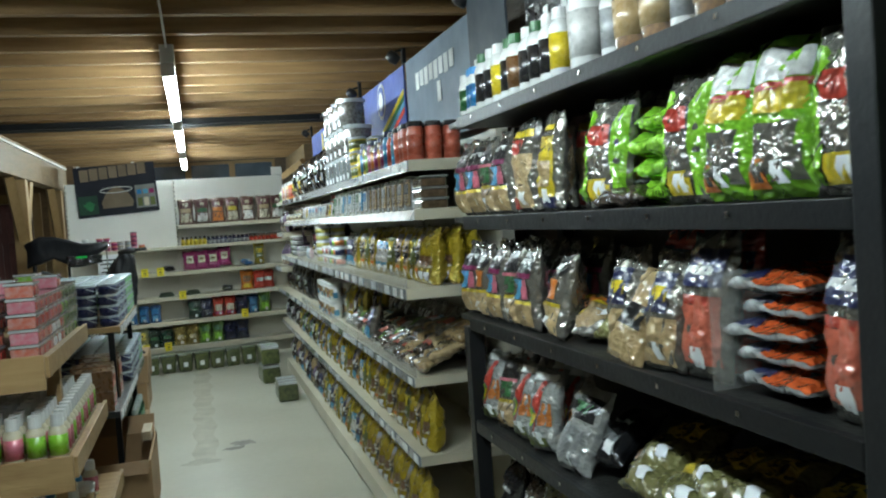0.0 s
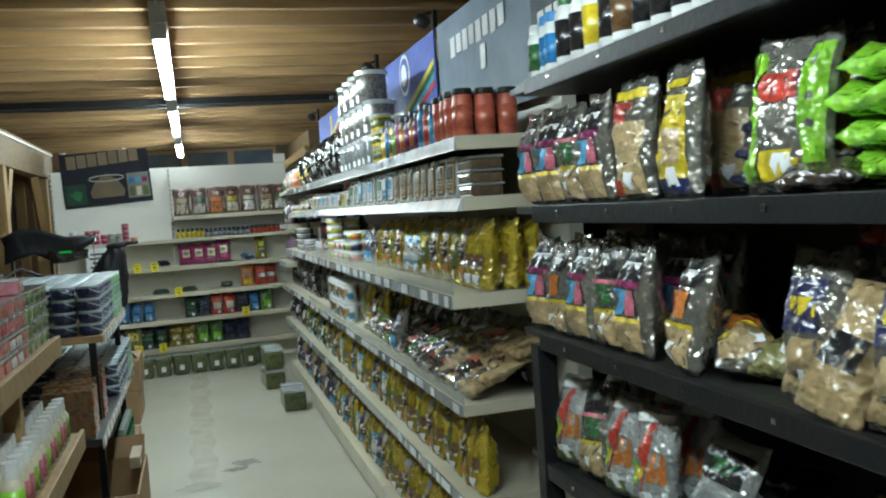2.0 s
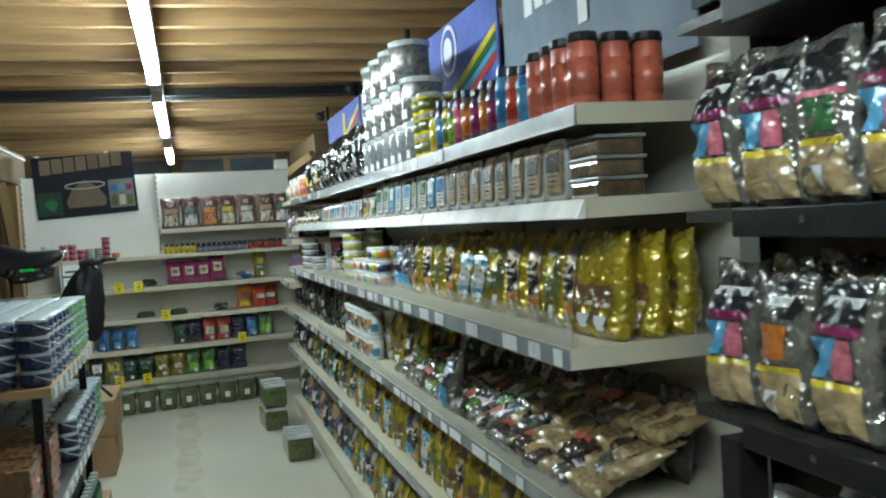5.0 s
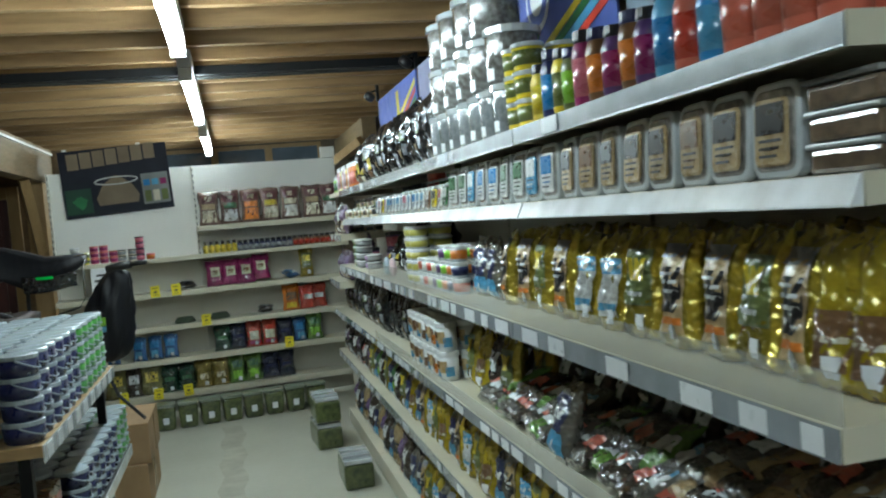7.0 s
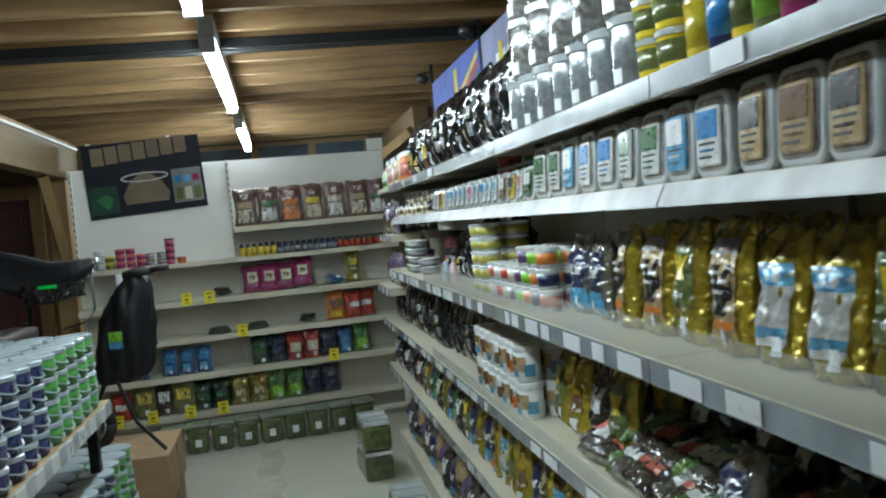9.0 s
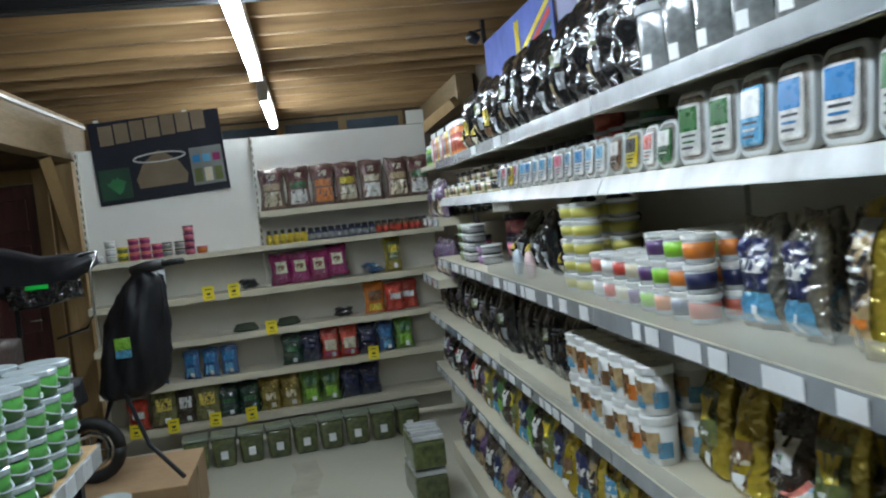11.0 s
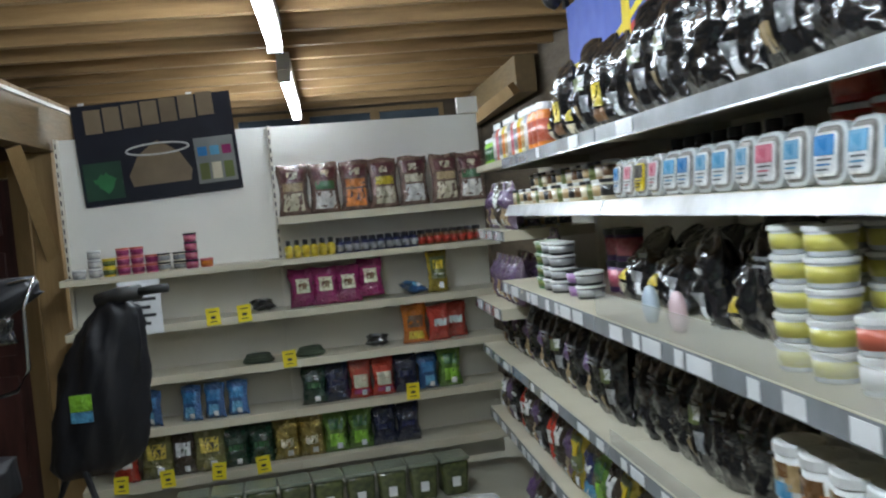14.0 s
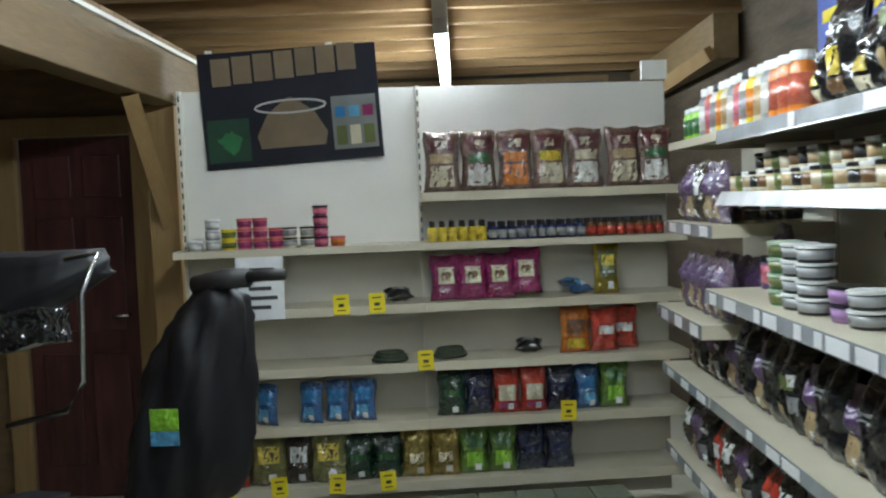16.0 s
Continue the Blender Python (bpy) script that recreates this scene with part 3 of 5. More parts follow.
gold_b = bait_bag("gold foil pellet pouch with a pale blue label", 0.12, 0.235, 0.07, film("olive_gold", (0.40, 0.31, 0.035), 0.35), [("label_side", -0.99, -0.78, 0.02, 0.98, F("gold")), ("label_side", 0.78, 0.99, 0.02, 0.98, F("gold")), ("label", -0.7, 0.7, 0.14, 0.72, P("silver")), ("label_block", -0.7, 0.7, 0.58, 0.74, P("sky")), ("label_stripe", -0.7, 0.7, 0.2, 0.28, P("sky"))], seed=2.1, gusset=0.6, name="pellet_pouch", category="pellet pouch")
gold_c = bait_bag("gold and olive groundbait pouch with a printed panel", 0.125, 0.25, 0.075, film("olive_gold", (0.40, 0.31, 0.035), 0.35), [("label_side", -0.99, -0.78, 0.02, 0.98, F("gold")), ("label_side", 0.78, 0.99, 0.02, 0.98, F("gold")), ("label", -0.75, 0.75, 0.3, 0.8, P("olive")), ("label_block", -0.5, 0.5, 0.52, 0.72, P("yellow")), ("label_line", -0.5, 0.5, 0.38, 0.42, P("white"))], seed=3.7, gusset=0.5, name="pellet_pouch", category="pellet pouch")
gold_d = bait_bag("plain yellow-gold pellet pouch", 0.12, 0.245, 0.08, film("deep_gold", (0.55, 0.41, 0.03), 0.3), [("label", -0.7, 0.7, 0.12, 0.5, P("brown")), ("label_line", -0.5, 0.5, 0.3, 0.34, P("cream"))], seed=4.4, gusset=0.6, name="pellet_pouch", category="pellet pouch")
blue_bag = bait_bag("blue and white bait bag in clear film", 0.13, 0.22, 0.07, F("silver"), [("label", -0.75, 0.75, 0.35, 0.8, P("navy")), ("label_block", -0.6, 0.6, 0.5, 0.62, P("white")), ("filling", -0.8, 0.8, 0.06, 0.33, P("sky"))], seed=5.2)
black_bag = bait_bag("black foil boilie bag with a small gold panel", 0.15, 0.26, 0.09, F("black"), [("label", -0.45, 0.45, 0.25, 0.5, P("gold")), ("label_line", -0.5, 0.5, 0.62, 0.66, P("silver")), ("window", -0.55, 0.55, 0.08, 0.22, P("brown"))], seed=6.1, sticker=False, name="boilie_bag", category="boilie bag")
black_bag_b = bait_bag("black foil boilie bag with a pale round window", 0.14, 0.24, 0.09, F("black"), [("window", -0.5, 0.5, 0.1, 0.36, P("grey")), ("label_line", -0.6, 0.6, 0.55, 0.6, P("white"))], seed=6.9, sticker=True, name="boilie_bag", category="boilie bag")
black_tall = bait_bag("tall glossy black boilie bag with faint print", 0.175, 0.30, 0.10, F("black"), [("label_line", -0.55, 0.55, 0.60, 0.63, P("grey")), ("label_line", -0.5, 0.3, 0.55, 0.57, P("grey"))], seed=6.4, sticker=False, name="boilie_bag", category="boilie bag")
black_pebble = bait_bag("black boilie bag with a clear window onto pale round baits", 0.165, 0.285, 0.10, F("black"), [("window", -0.7, -0.05, 0.12, 0.30, P("tan")), ("window", 0.1, 0.6, 0.22, 0.40, P("grey")), ("label", -0.5, 0.35, 0.46, 0.60, P("olive")), ("label_line", 0.1, 0.5, 0.5, 0.62, P("white"))], seed=26.3, sticker=False, name="boilie_bag", category="boilie bag")
black_small = bait_bag("small black and gold boilie bag", 0.125, 0.18, 0.08, F("black"), [("label", -0.5, 0.5, 0.3, 0.5, P("gold")), ("window", -0.5, 0.5, 0.08, 0.24, P("cream"))], seed=27.3, sticker=False, name="boilie_bag", category="boilie bag")
clear_dark = bait_bag("clear bag of dark halibut pellets with a pale label", 0.14, 0.23, 0.08, film("pellets", (0.06, 0.045, 0.035)), [("label", -0.6, 0.6, 0.45, 0.75, P("white")), ("label_line", -0.4, 0.4, 0.55, 0.6, P("green"))], seed=7.5, name="boilie_bag", category="boilie bag")
tan_bag = bait_bag("clear bag of tan groundbait lying on the shelf", 0.14, 0.24, 0.07, film("tan_film", C["tan"]), [("label", -0.6, 0.6, 0.35, 0.6, P("black"))], seed=8.3, sticker=False)
purple_bag = bait_bag("clear bag with a purple label and pale baits", 0.13, 0.22, 0.07, film("mauve", (0.17, 0.12, 0.18)), [("label", -0.7, 0.7, 0.5, 0.82, P("purple")), ("filling", -0.7, 0.7, 0.1, 0.45, P("tan"))], seed=9.1, name="boilie_bag", category="boilie bag")
# black rack stock
method_a = bait_bag("clear bag of method mix with a black and pink header", 0.145, 0.28, 0.09, F("silver"), [("header", -0.85, 0.85, 0.66, 0.9, P("black")), ("label_line", -0.6, 0.7, 0.76, 0.82, P("white")), ("label_stripe", -0.85, 0.85, 0.60, 0.66, P("magenta")), ("label_block", -0.7, 0.0, 0.36, 0.58, P("sky")), ("label_block", 0.05, 0.7, 0.36, 0.58, P("pink")), ("filling", -0.85, 0.85, 0.04, 0.30, P("tan")), ("label_stripe", -0.85, 0.85, 0.30, 0.34, P("yellow"))], seed=10.2, name="groundbait_bag", category="groundbait bag")
method_b = bait_bag("clear bag of groundbait with an orange and black label", 0.145, 0.27, 0.09, F("silver"), [("header", -0.85, 0.85, 0.68, 0.92, P("black")), ("label_block", -0.6, 0.6, 0.42, 0.64, P("orange")), ("filling", -0.88, 0.88, 0.04, 0.34, P("tan")), ("label_stripe", -0.88, 0.88, 0.34, 0.38, P("yellow")), ("label_line", -0.5, 0.6, 0.76, 0.82, P("white"))], seed=11.8, name="groundbait_bag", category="groundbait bag")
method_c = bait_bag("clear bag of groundbait with a green and black label", 0.145, 0.27, 0.09, F("silver"), [("header", -0.85, 0.85, 0.68, 0.92, P("black")), ("label_block", -0.6, 0.6, 0.42, 0.64, P("green")), ("filling", -0.88, 0.88, 0.04, 0.34, P("tan")), ("label_stripe", -0.88, 0.88, 0.34, 0.38, P("yellow")), ("label_stripe", -0.85, 0.85, 0.62, 0.66, P("pink"))], seed=12.8, name="groundbait_bag", category="groundbait bag")
crumb_red = bait_bag("tall clear bag of tan crumb with a red panel", 0.165, 0.295, 0.08, F("silver"), [("filling", -0.82, 0.82, 0.05, 0.62, P("tan")), ("label_block", -0.5, 0.2, 0.62, 0.78, P("red")), ("label_stripe", -0.8, 0.8, 0.80, 0.88, P("yellow")), ("label_stripe", -0.8, -0.3, 0.04, 0.16, P("red"))], seed=13.3, name="groundbait_bag", category="groundbait bag")
crumb_blue = bait_bag("tall clear bag of yellow crumb with a blue base", 0.165, 0.295, 0.08, F("silver"), [("filling", -0.8, 0.8, 0.14, 0.74, P("yellow")), ("label_stripe", -0.85, 0.85, 0.03, 0.13, P("navy")), ("label_stripe", -0.8, 0.8, 0.80, 0.86, P("yellow")), ("label_block", -0.3, 0.5, 0.24, 0.5, P("tan"))], seed=14.6, name="groundbait_bag", category="groundbait bag")
lime_bag = bait_bag("large lime green and silver groundbait bag", 0.19, 0.30, 0.10, F("lime"), [("header", -0.75, 0.75, 0.72, 0.92, P("silver")), ("label_block", -0.75, 0.75, 0.52, 0.68, P("yellow")), ("label_stripe", -0.8, 0.8, 0.66, 0.71, P("red")), ("window", -0.7, 0.7, 0.1, 0.46, F("silver")), ("filling", -0.8, -0.3, 0.06, 0.24, P("orange"))], seed=15.4, name="groundbait_bag", category="groundbait bag")
lime_bag_b = bait_bag("large silver and lime green groundbait bag", 0.19, 0.29, 0.10, F("silver"), [("label_side", -0.95, -0.45, 0.06, 0.88, F("lime")), ("label_side", 0.55, 0.95, 0.06, 0.88, F("lime")), ("label_block", -0.4, 0.5, 0.55, 0.72, P("red")), ("filling", -0.4, 0.5, 0.06, 0.24, P("yellow"))], seed=16.9, name="groundbait_bag", category="groundbait bag")
white_tan = bait_bag("clear bag of pale crumb with a navy and yellow label", 0.150, 0.28, 0.09, F("silver"), [("filling", -0.85, 0.85, 0.04, 0.42, P("tan")), ("label_block", -0.8, 0.5, 0.46, 0.8, P("navy")), ("label_stripe", -0.6, 0.4, 0.56, 0.68, P("yellow"))], seed=17.4, name="groundbait_bag", category="groundbait bag")
pink_bag = bait_bag("bag of coral pink groundbait with a navy header", 0.170, 0.32, 0.09, F("silver"), [("header", -0.85, 0.85, 0.62, 0.88, P("navy")), ("filling", -0.86, 0.86, 0.1, 0.56, P("coral")), ("label_stripe", -0.86, 0.86, 0.5, 0.56, P("red")), ("label_line", -0.5, 0.6, 0.7, 0.76, P("white"))], seed=18.8, name="groundbait_bag", category="groundbait bag")
red_bag = bait_bag("navy and red feeder groundbait bag", 0.145, 0.32, 0.09, F("red"), [("label", -0.8, 0.8, 0.5, 0.84, P("navy")), ("label_line", -0.6, 0.6, 0.7, 0.78, P("white")), ("label_stripe", -0.8, 0.2, 0.06, 0.4, P("tan"))], seed=19.5, name="groundbait_bag", category="groundbait bag")
lump_flat = bait_bag("crumpled clear bag of dark bait lying on the shelf", 0.15, 0.2, 0.06, film("pellets", (0.06, 0.045, 0.035)), [("label", -0.5, 0.5, 0.3, 0.6, P("grey"))], seed=25.7, sticker=False)
flat_red = bait_bag("orange-red groundbait bag with grey seals laid flat in a stack", 0.22, 0.30, 0.05, F("grey"), [("label", -0.3, 0.98, 0.0, 0.9, film("red_orange", (0.60, 0.11, 0.03))), ("label_block", -0.7, -0.2, 0.03, 0.9, P("navy"))], seed=20.4, sticker=False, name="groundbait_bag", category="groundbait bag")
flat_lime = bait_bag("lime green bag laid flat in a stack", 0.2, 0.28, 0.06, F("lime"), [("label", -0.8, 0.8, 0.3, 0.7, P("green"))], seed=21.4, sticker=False, name="groundbait_bag", category="groundbait bag")
tackle_bag = bait_bag("clear bag with bright orange, green and white labels", 0.150, 0.26, 0.09, film("grey_film", (0.46, 0.47, 0.46), 0.2), [("label_block", -0.85, -0.3, 0.28, 0.5, P("lime")), ("label_block", 0.25, 0.85, 0.3, 0.58, P("orange")), ("label_stripe", -0.15, 0.2, 0.15, 0.85, P("red")), ("label_line", -0.5, 0.0, 0.32, 0.44, P("yellow")), ("header", -0.85, 0.85, 0.86, 0.95, P("white")), ("filling", -0.8, 0.8, 0.05, 0.16, P("olive"))], seed=22.2, name="groundbait_bag", category="groundbait bag")
green_black = bait_bag("clear bag of grey pellets with a dark green label", 0.17, 0.26, 0.09, film("grey_film", (0.46, 0.47, 0.46), 0.2), [("header", -0.8, 0.8, 0.6, 0.88, P("black")), ("label_block", -0.3, 0.5, 0.68, 0.8, P("green")), ("filling", -0.7, 0.7, 0.1, 0.5, P("grey"))], seed=23.2, name="groundbait_bag", category="groundbait bag")
olive_bag = bait_bag("clear bag of olive and cream pellets lying down", 0.18, 0.26, 0.08, film("olive_film", (0.22, 0.21, 0.08)), [("label", -0.6, 0.6, 0.4, 0.7, P("gold")), ("label_line", -0.3, 0.3, 0.5, 0.6, P("black"))], seed=24.2, name="groundbait_bag", category="groundbait bag")
# far wall stock
snack = [bait_bag("pillow bag of boilies with a %s panel" % n, 0.172, 0.275, 0.08, film("wine_clear", (0.26, 0.17, 0.14), 0.2), [("window", -0.7, 0.7, 0.08, 0.42, P(a)), ("label_block", -0.7, 0.7, 0.46, 0.62, P(n)), ("header", -0.75, 0.75, 0.66, 0.9, P("maroon")), ("emblem", -0.35, 0.35, 0.70, 0.84, P("cream"))], seed=30 + q, sticker=False) for q, (n, a) in enumerate((("tan", "cream"), ("green", "silver"), ("orange", "orange"), ("yellow", "cream"), ("cream", "silver")))]
maroon = bait_bag("magenta bag with a pale round printed window", 0.15, 0.21, 0.06, F("magenta"), [("window", -0.55, 0.55, 0.35, 0.72, P("cream")), ("filling", -0.35, 0.35, 0.42, 0.6, P("brown"))], seed=36.1, sticker=False)
orange_bag = bait_bag("orange and red bag of bait", 0.15, 0.22, 0.06, F("orange"), [("label", -0.7, 0.7, 0.4, 0.7, P("brown")), ("filling", -0.6, 0.6, 0.1, 0.3, P("yellow"))], seed=37.3, sticker=False)
scarlet_bag = bait_bag("red bag of bait with a pale label", 0.14, 0.2, 0.06, F("red"), [("label", -0.6, 0.6, 0.4, 0.6, P("silver"))], seed=38.3, sticker=False)
sky_bag = bait_bag("small blue bag of bait in clear film", 0.12, 0.19, 0.05, film("blue_film", (0.05, 0.13, 0.30)), [("label", -0.7, 0.7, 0.5, 0.8, P("blue")), ("filling", -0.5, 0.5, 0.12, 0.4, P("sky"))], seed=39.3)
dark_green = bait_bag("dark green bag of bait", 0.14, 0.2, 0.06, film("forest", (0.015, 0.05, 0.03)), [("label", -0.6, 0.6, 0.45, 0.6, P("green"))], seed=40.3)
dark_navy = bait_bag("dark navy bag of bait", 0.14, 0.2, 0.06, film("navy_film", (0.02, 0.025, 0.06)), [("label", -0.6, 0.6, 0.45, 0.6, P("navy"))], seed=41.3, sticker=False)
red_white = bait_bag("red bag with a pale printed figure", 0.13, 0.21, 0.06, F("red"), [("label", -0.7, 0.7, 0.28, 0.62, P("cream")), ("label_stripe", -0.7, 0.7, 0.12, 0.24, P("magenta"))], seed=42.3)
green_bag = bait_bag("bright green bag of pellets in clear film", 0.14, 0.23, 0.07, film("leaf", (0.13, 0.25, 0.05)), [("label", -0.6, 0.6, 0.55, 0.8, P("green")), ("filling", -0.6, 0.6, 0.15, 0.45, P("lime"))], seed=43.3)
gold_net = bait_bag("shiny gold bag of baits", 0.15, 0.23, 0.09, film("brass", (0.55, 0.43, 0.12), 0.7, 0.12), [("label", -0.5, 0.5, 0.3, 0.5, P("cream"))], seed=44.3)

# ---- aisle shelving: top shelf ----
z1, z2, z3, z4, z5, z6 = [e[1] + 0.001 for e in EAST]
coral_tub = bottle("coral red bait bottle with a dark screw cap", 0.036, 0.165, K("coral"), K("black"), S("coral"), neck=0.85, cap_h=0.13)
glugs = [bottle("%s bait liquid bottle with a dark cap" % n, 0.033, 0.15 + 0.012 * (q % 3), K(n), K("black" if q % 2 else "navy"), S(a), neck=0.7) for q, (n, a) in enumerate((("blue", "sky"), ("coral", "red"), ("sky", "blue"), ("purple", "magenta"), ("brown", "orange"), ("magenta", "pink"), ("olive", "lime"), ("yellow", "olive"), ("navy", "blue"), ("gold", "yellow")))]
row([coral_tub], z1, 0.02, 0.33, 0.045, 0.078, deep=2, step=0.082, seed=2)
row(glugs[:5], z1, 0.34, 0.72, 0.045, 0.076, deep=2, step=0.08, seed=3)
row(glugs[3:], z1, 0.73, 1.26, 0.045, 0.072, deep=2, step=0.08, seed=4)
jar_dark = big_jar("large clear jar of dark pellets with a pale lid", 0.085, 0.17, mat("jar_pellets", (0.10, 0.09, 0.08), rough=0.15, vary=0.2, scale=60, bump=0.2, bump_scale=90, coat=1.0, second=(0.24, 0.24, 0.23)), clear_tub)
jar_pale = big_jar("clear jar of grey-green pellets with a pale lid", 0.062, 0.15, mat("jar_grey", (0.15, 0.16, 0.165), rough=0.15, vary=0.2, scale=60, bump=0.15, bump_scale=90, coat=1.0, second=(0.23, 0.245, 0.25)), clear_tub)
yellow_pot = pot("yellow labelled bait pot with a pale lid", 0.045, 0.075, K("yellow"), clear_tub, S("olive"))
row([yellow_pot], z1, 1.28, 1.46, 0.05, 0.095, deep=1, step=0.1, seed=5)
row([yellow_pot], z1 + 0.076, 1.28, 1.46, 0.05, 0.095, deep=1, step=0.1, seed=5, jitter=0.002)
row([yellow_pot], z1 + 0.152, 1.28, 1.46, 0.05, 0.095, deep=1, step=0.1, seed=5, jitter=0.002)
row([jar_pale], z1, 1.48, 2.44, 0.07, 0.135, deep=1, step=0.14, seed=6, jitter=0.002)
row([jar_dark], z1 + 0.151, 1.48, 2.4, 0.09, 0.18, deep=0, step=0.18, seed=7, jitter=0.002)
row([jar_dark], z1 + 0.322, 1.62, 2.4, 0.09, 0.19, seed=8, jitter=0.002)
row([black_tall, black_pebble, black_tall, black_pebble, black_bag_b], z1, 2.48, 3.7, 0.075, 0.165, deep=1, step=0.12, seed=9, turn=14, lean=3)
row([black_pebble, black_bag_b, black_bag], z1, 3.7, 4.36, 0.075, 0.15, deep=1, step=0.12, seed=10, turn=16)
row([black_small, black_bag], z1, 4.36, 4.72, 0.07, 0.12, deep=1, step=0.11, seed=12, turn=16)
orange_bottle = bottle("orange squeeze bottle of bait liquid", 0.036, 0.165, K("orange"), K("white"), S("coral"), neck=0.8)
tall_bottles = [bottle("%s labelled bait spray bottle with a white cap" % n, 0.030, 0.175, K(n), K("white" if n != "white" else "black"), S(a), neck=0.55) for n, a in (("grey", "silver"), ("cream", "tan"), ("yellow", "orange"), ("white", "grey"), ("coral", "pink"))]
row([orange_bottle], z1, 4.76, 4.98, 0.05, 0.078, deep=1, step=0.08, seed=10)
row(tall_bottles, z1, 5.0, 5.72, 0.05, 0.068, deep=1, step=0.08, seed=11)
lime_bottle = bottle("lime green bait bottle with a white cap", 0.032, 0.12, K("lime"), K("white"), S("green"), neck=0.7)
row([lime_bottle], z1, 5.74, 5.95, 0.05, 0.07, deep=1, step=0.08, seed=12)

# second shelf: tubs and pots
tubs = [flat_tub("clear rectangular bait tub with a %s label" % n, 0.118, 0.15, 0.05, clear_tub, S(a), S(b)) for n, a, b in (("pink and black", "tan", "black"), ("white and blue", "silver", "blue"), ("green", "silver", "green"), ("brown", "tan", "brown"), ("pale blue", "sky", "white"))]
small_tubs = [flat_tub("small clear bait tub with a %s label" % n, 0.088, 0.105, 0.045, clear_tub, S(a), S(b)) for n, a, b in (("blue", "white", "sky"), ("white", "white", "pink"), ("green", "green", "silver"), ("navy", "white", "blue"), ("yellow", "yellow", "black"), ("dark red", "silver", "red"), ("dark", "brown", "silver"))]
squat_bottle = bottle("squat clear bottle of dark liquid with a black cap", 0.036, 0.15, plastic("dark_liquid", (0.05, 0.035, 0.03), 0.15), K("black"), S("grey"), neck=0.5)
stack_tub = thing("bait_tub", "clear bait tub laid flat in a stack", "bait tub")
part("body", blocks((-0.075, 0.075, 0.0, 0.115, 0.0, 0.036), bevel=0.008), mat("tub_brown", (0.16, 0.11, 0.07), rough=0.2, vary=0.2, scale=40, coat=1.0), stack_tub)
part("lid", blocks((-0.08, 0.08, -0.004, 0.12, 0.0365, 0.046), bevel=0.004), mat("tub_lid_grey", (0.24, 0.24, 0.23), rough=0.3, vary=0.1), stack_tub)
for q in range(3):
    for yy in (0.085,):
        put(stack_tub, 0.05, yy, z2 + 0.0465 * q, RIGHT)
row([tubs[0], tubs[0], tubs[3], tubs[0]], z2, 0.18, 1.15, 0.05, 0.122, deep=1, step=0.07, seed=13, lean=4)
row([tubs[1], tubs[4], tubs[2], tubs[2], tubs[1]], z2, 1.17, 2.3, 0.05, 0.122, deep=1, step=0.07, seed=14, lean=4)
row([small_tubs[2], small_tubs[5], small_tubs[4], small_tubs[6]], z2, 2.3, 2.72, 0.045, 0.098, deep=1, step=0.06, seed=15, lean=6)
row([small_tubs[0], small_tubs[0], small_tubs[3], small_tubs[0], small_tubs[1], small_tubs[0]], z2, 2.74, 3.78, 0.045, 0.094, deep=1, step=0.06, seed=16, lean=6)
row([small_tubs[4], small_tubs[1], small_tubs[3]], z2, 3.79, 4.05, 0.045, 0.09, deep=1, step=0.06, seed=19, lean=6)
row([squat_bottle], z2, 3.30, 4.0, 0.20, 0.085, seed=56, turn=40)
red_pot = pot("red bait pot with a clear lid", 0.05, 0.07, K("red"), clear_tub, S("coral"))
green_pot = pot("green bait pot with a clear lid", 0.05, 0.07, K("green"), clear_tub, S("olive"))
for q in range(2):
    row([green_pot, green_pot, red_pot, red_pot], z2 + 0.071 * q, 2.68, 3.16, 0.19, 0.12, deep=0, seed=17, jitter=0.0)
put(red_pot, 0.19, 3.10, z2 + 0.142)
put(green_pot, 0.19, 2.74, z2 + 0.142)
mini = [pot("small %s bait jar with a %s lid" % (n, l), 0.030, 0.06, K(n), K(l), S(a)) for n, l, a in (("cream", "black", "black"), ("white", "white", "tan"), ("olive", "black", "olive"), ("tan", "black", "cream"), ("cream", "white", "brown"))]
row(mini, z2, 4.08, 5.36, 0.045, 0.068, deep=3, step=0.07, seed=18)
row(mini[::-1], z2 + 0.061, 4.25, 5.30, 0.115, 0.068, deep=1, step=0.07, seed=18, jitter=0.001)

# third shelf: gold pouches, then pots
row([gold_d, gold_d, gold_a, gold_c], z3, 0.03, 0.42, 0.10, 0.10, deep=2, step=0.085, seed=20, lean=6, turn=5)
row([gold_a, gold_a, gold_c, gold_b, gold_b, gold_a, gold_c], z3, 0.43, 1.84, 0.10, 0.157, deep=2, step=0.085, seed=21, lean=6, turn=14)
row([blue_bag, blue_bag], z3, 1.86, 2.18, 0.10, 0.155, deep=1, step=0.12, seed=22, lean=4, turn=8)
brights = [pot("white lidded pot of %s bait" % n, 0.035, 0.062, clear_tub, K("white"), K(n)) for n, a in (("coral", "red"), ("navy", "sky"), ("orange", "orange"), ("lime", "yellow"), ("purple", "navy"), ("cream", "white"), ("red", "coral"), ("white", "sky"))]
for q in range(3):
    row(brights[q:] + brights[:q], z3 + 0.063 * q, 2.21, (2.91, 2.91, 2.50)[q], 0.045, 0.083, deep=2, step=0.08, seed=23 + q, jitter=0.002 if q else 0.004)
yellow_stack = pot("white lidded pot of yellow sweetcorn bait", 0.045, 0.052, clear_tub, K("white"), plastic("corn", (0.50, 0.46, 0.10)))
for q in range(5):
    row([yellow_stack], z3 + 0.053 * q, 2.935, 3.16, 0.05, 0.112, deep=1, step=0.115, seed=27, jitter=0.001)
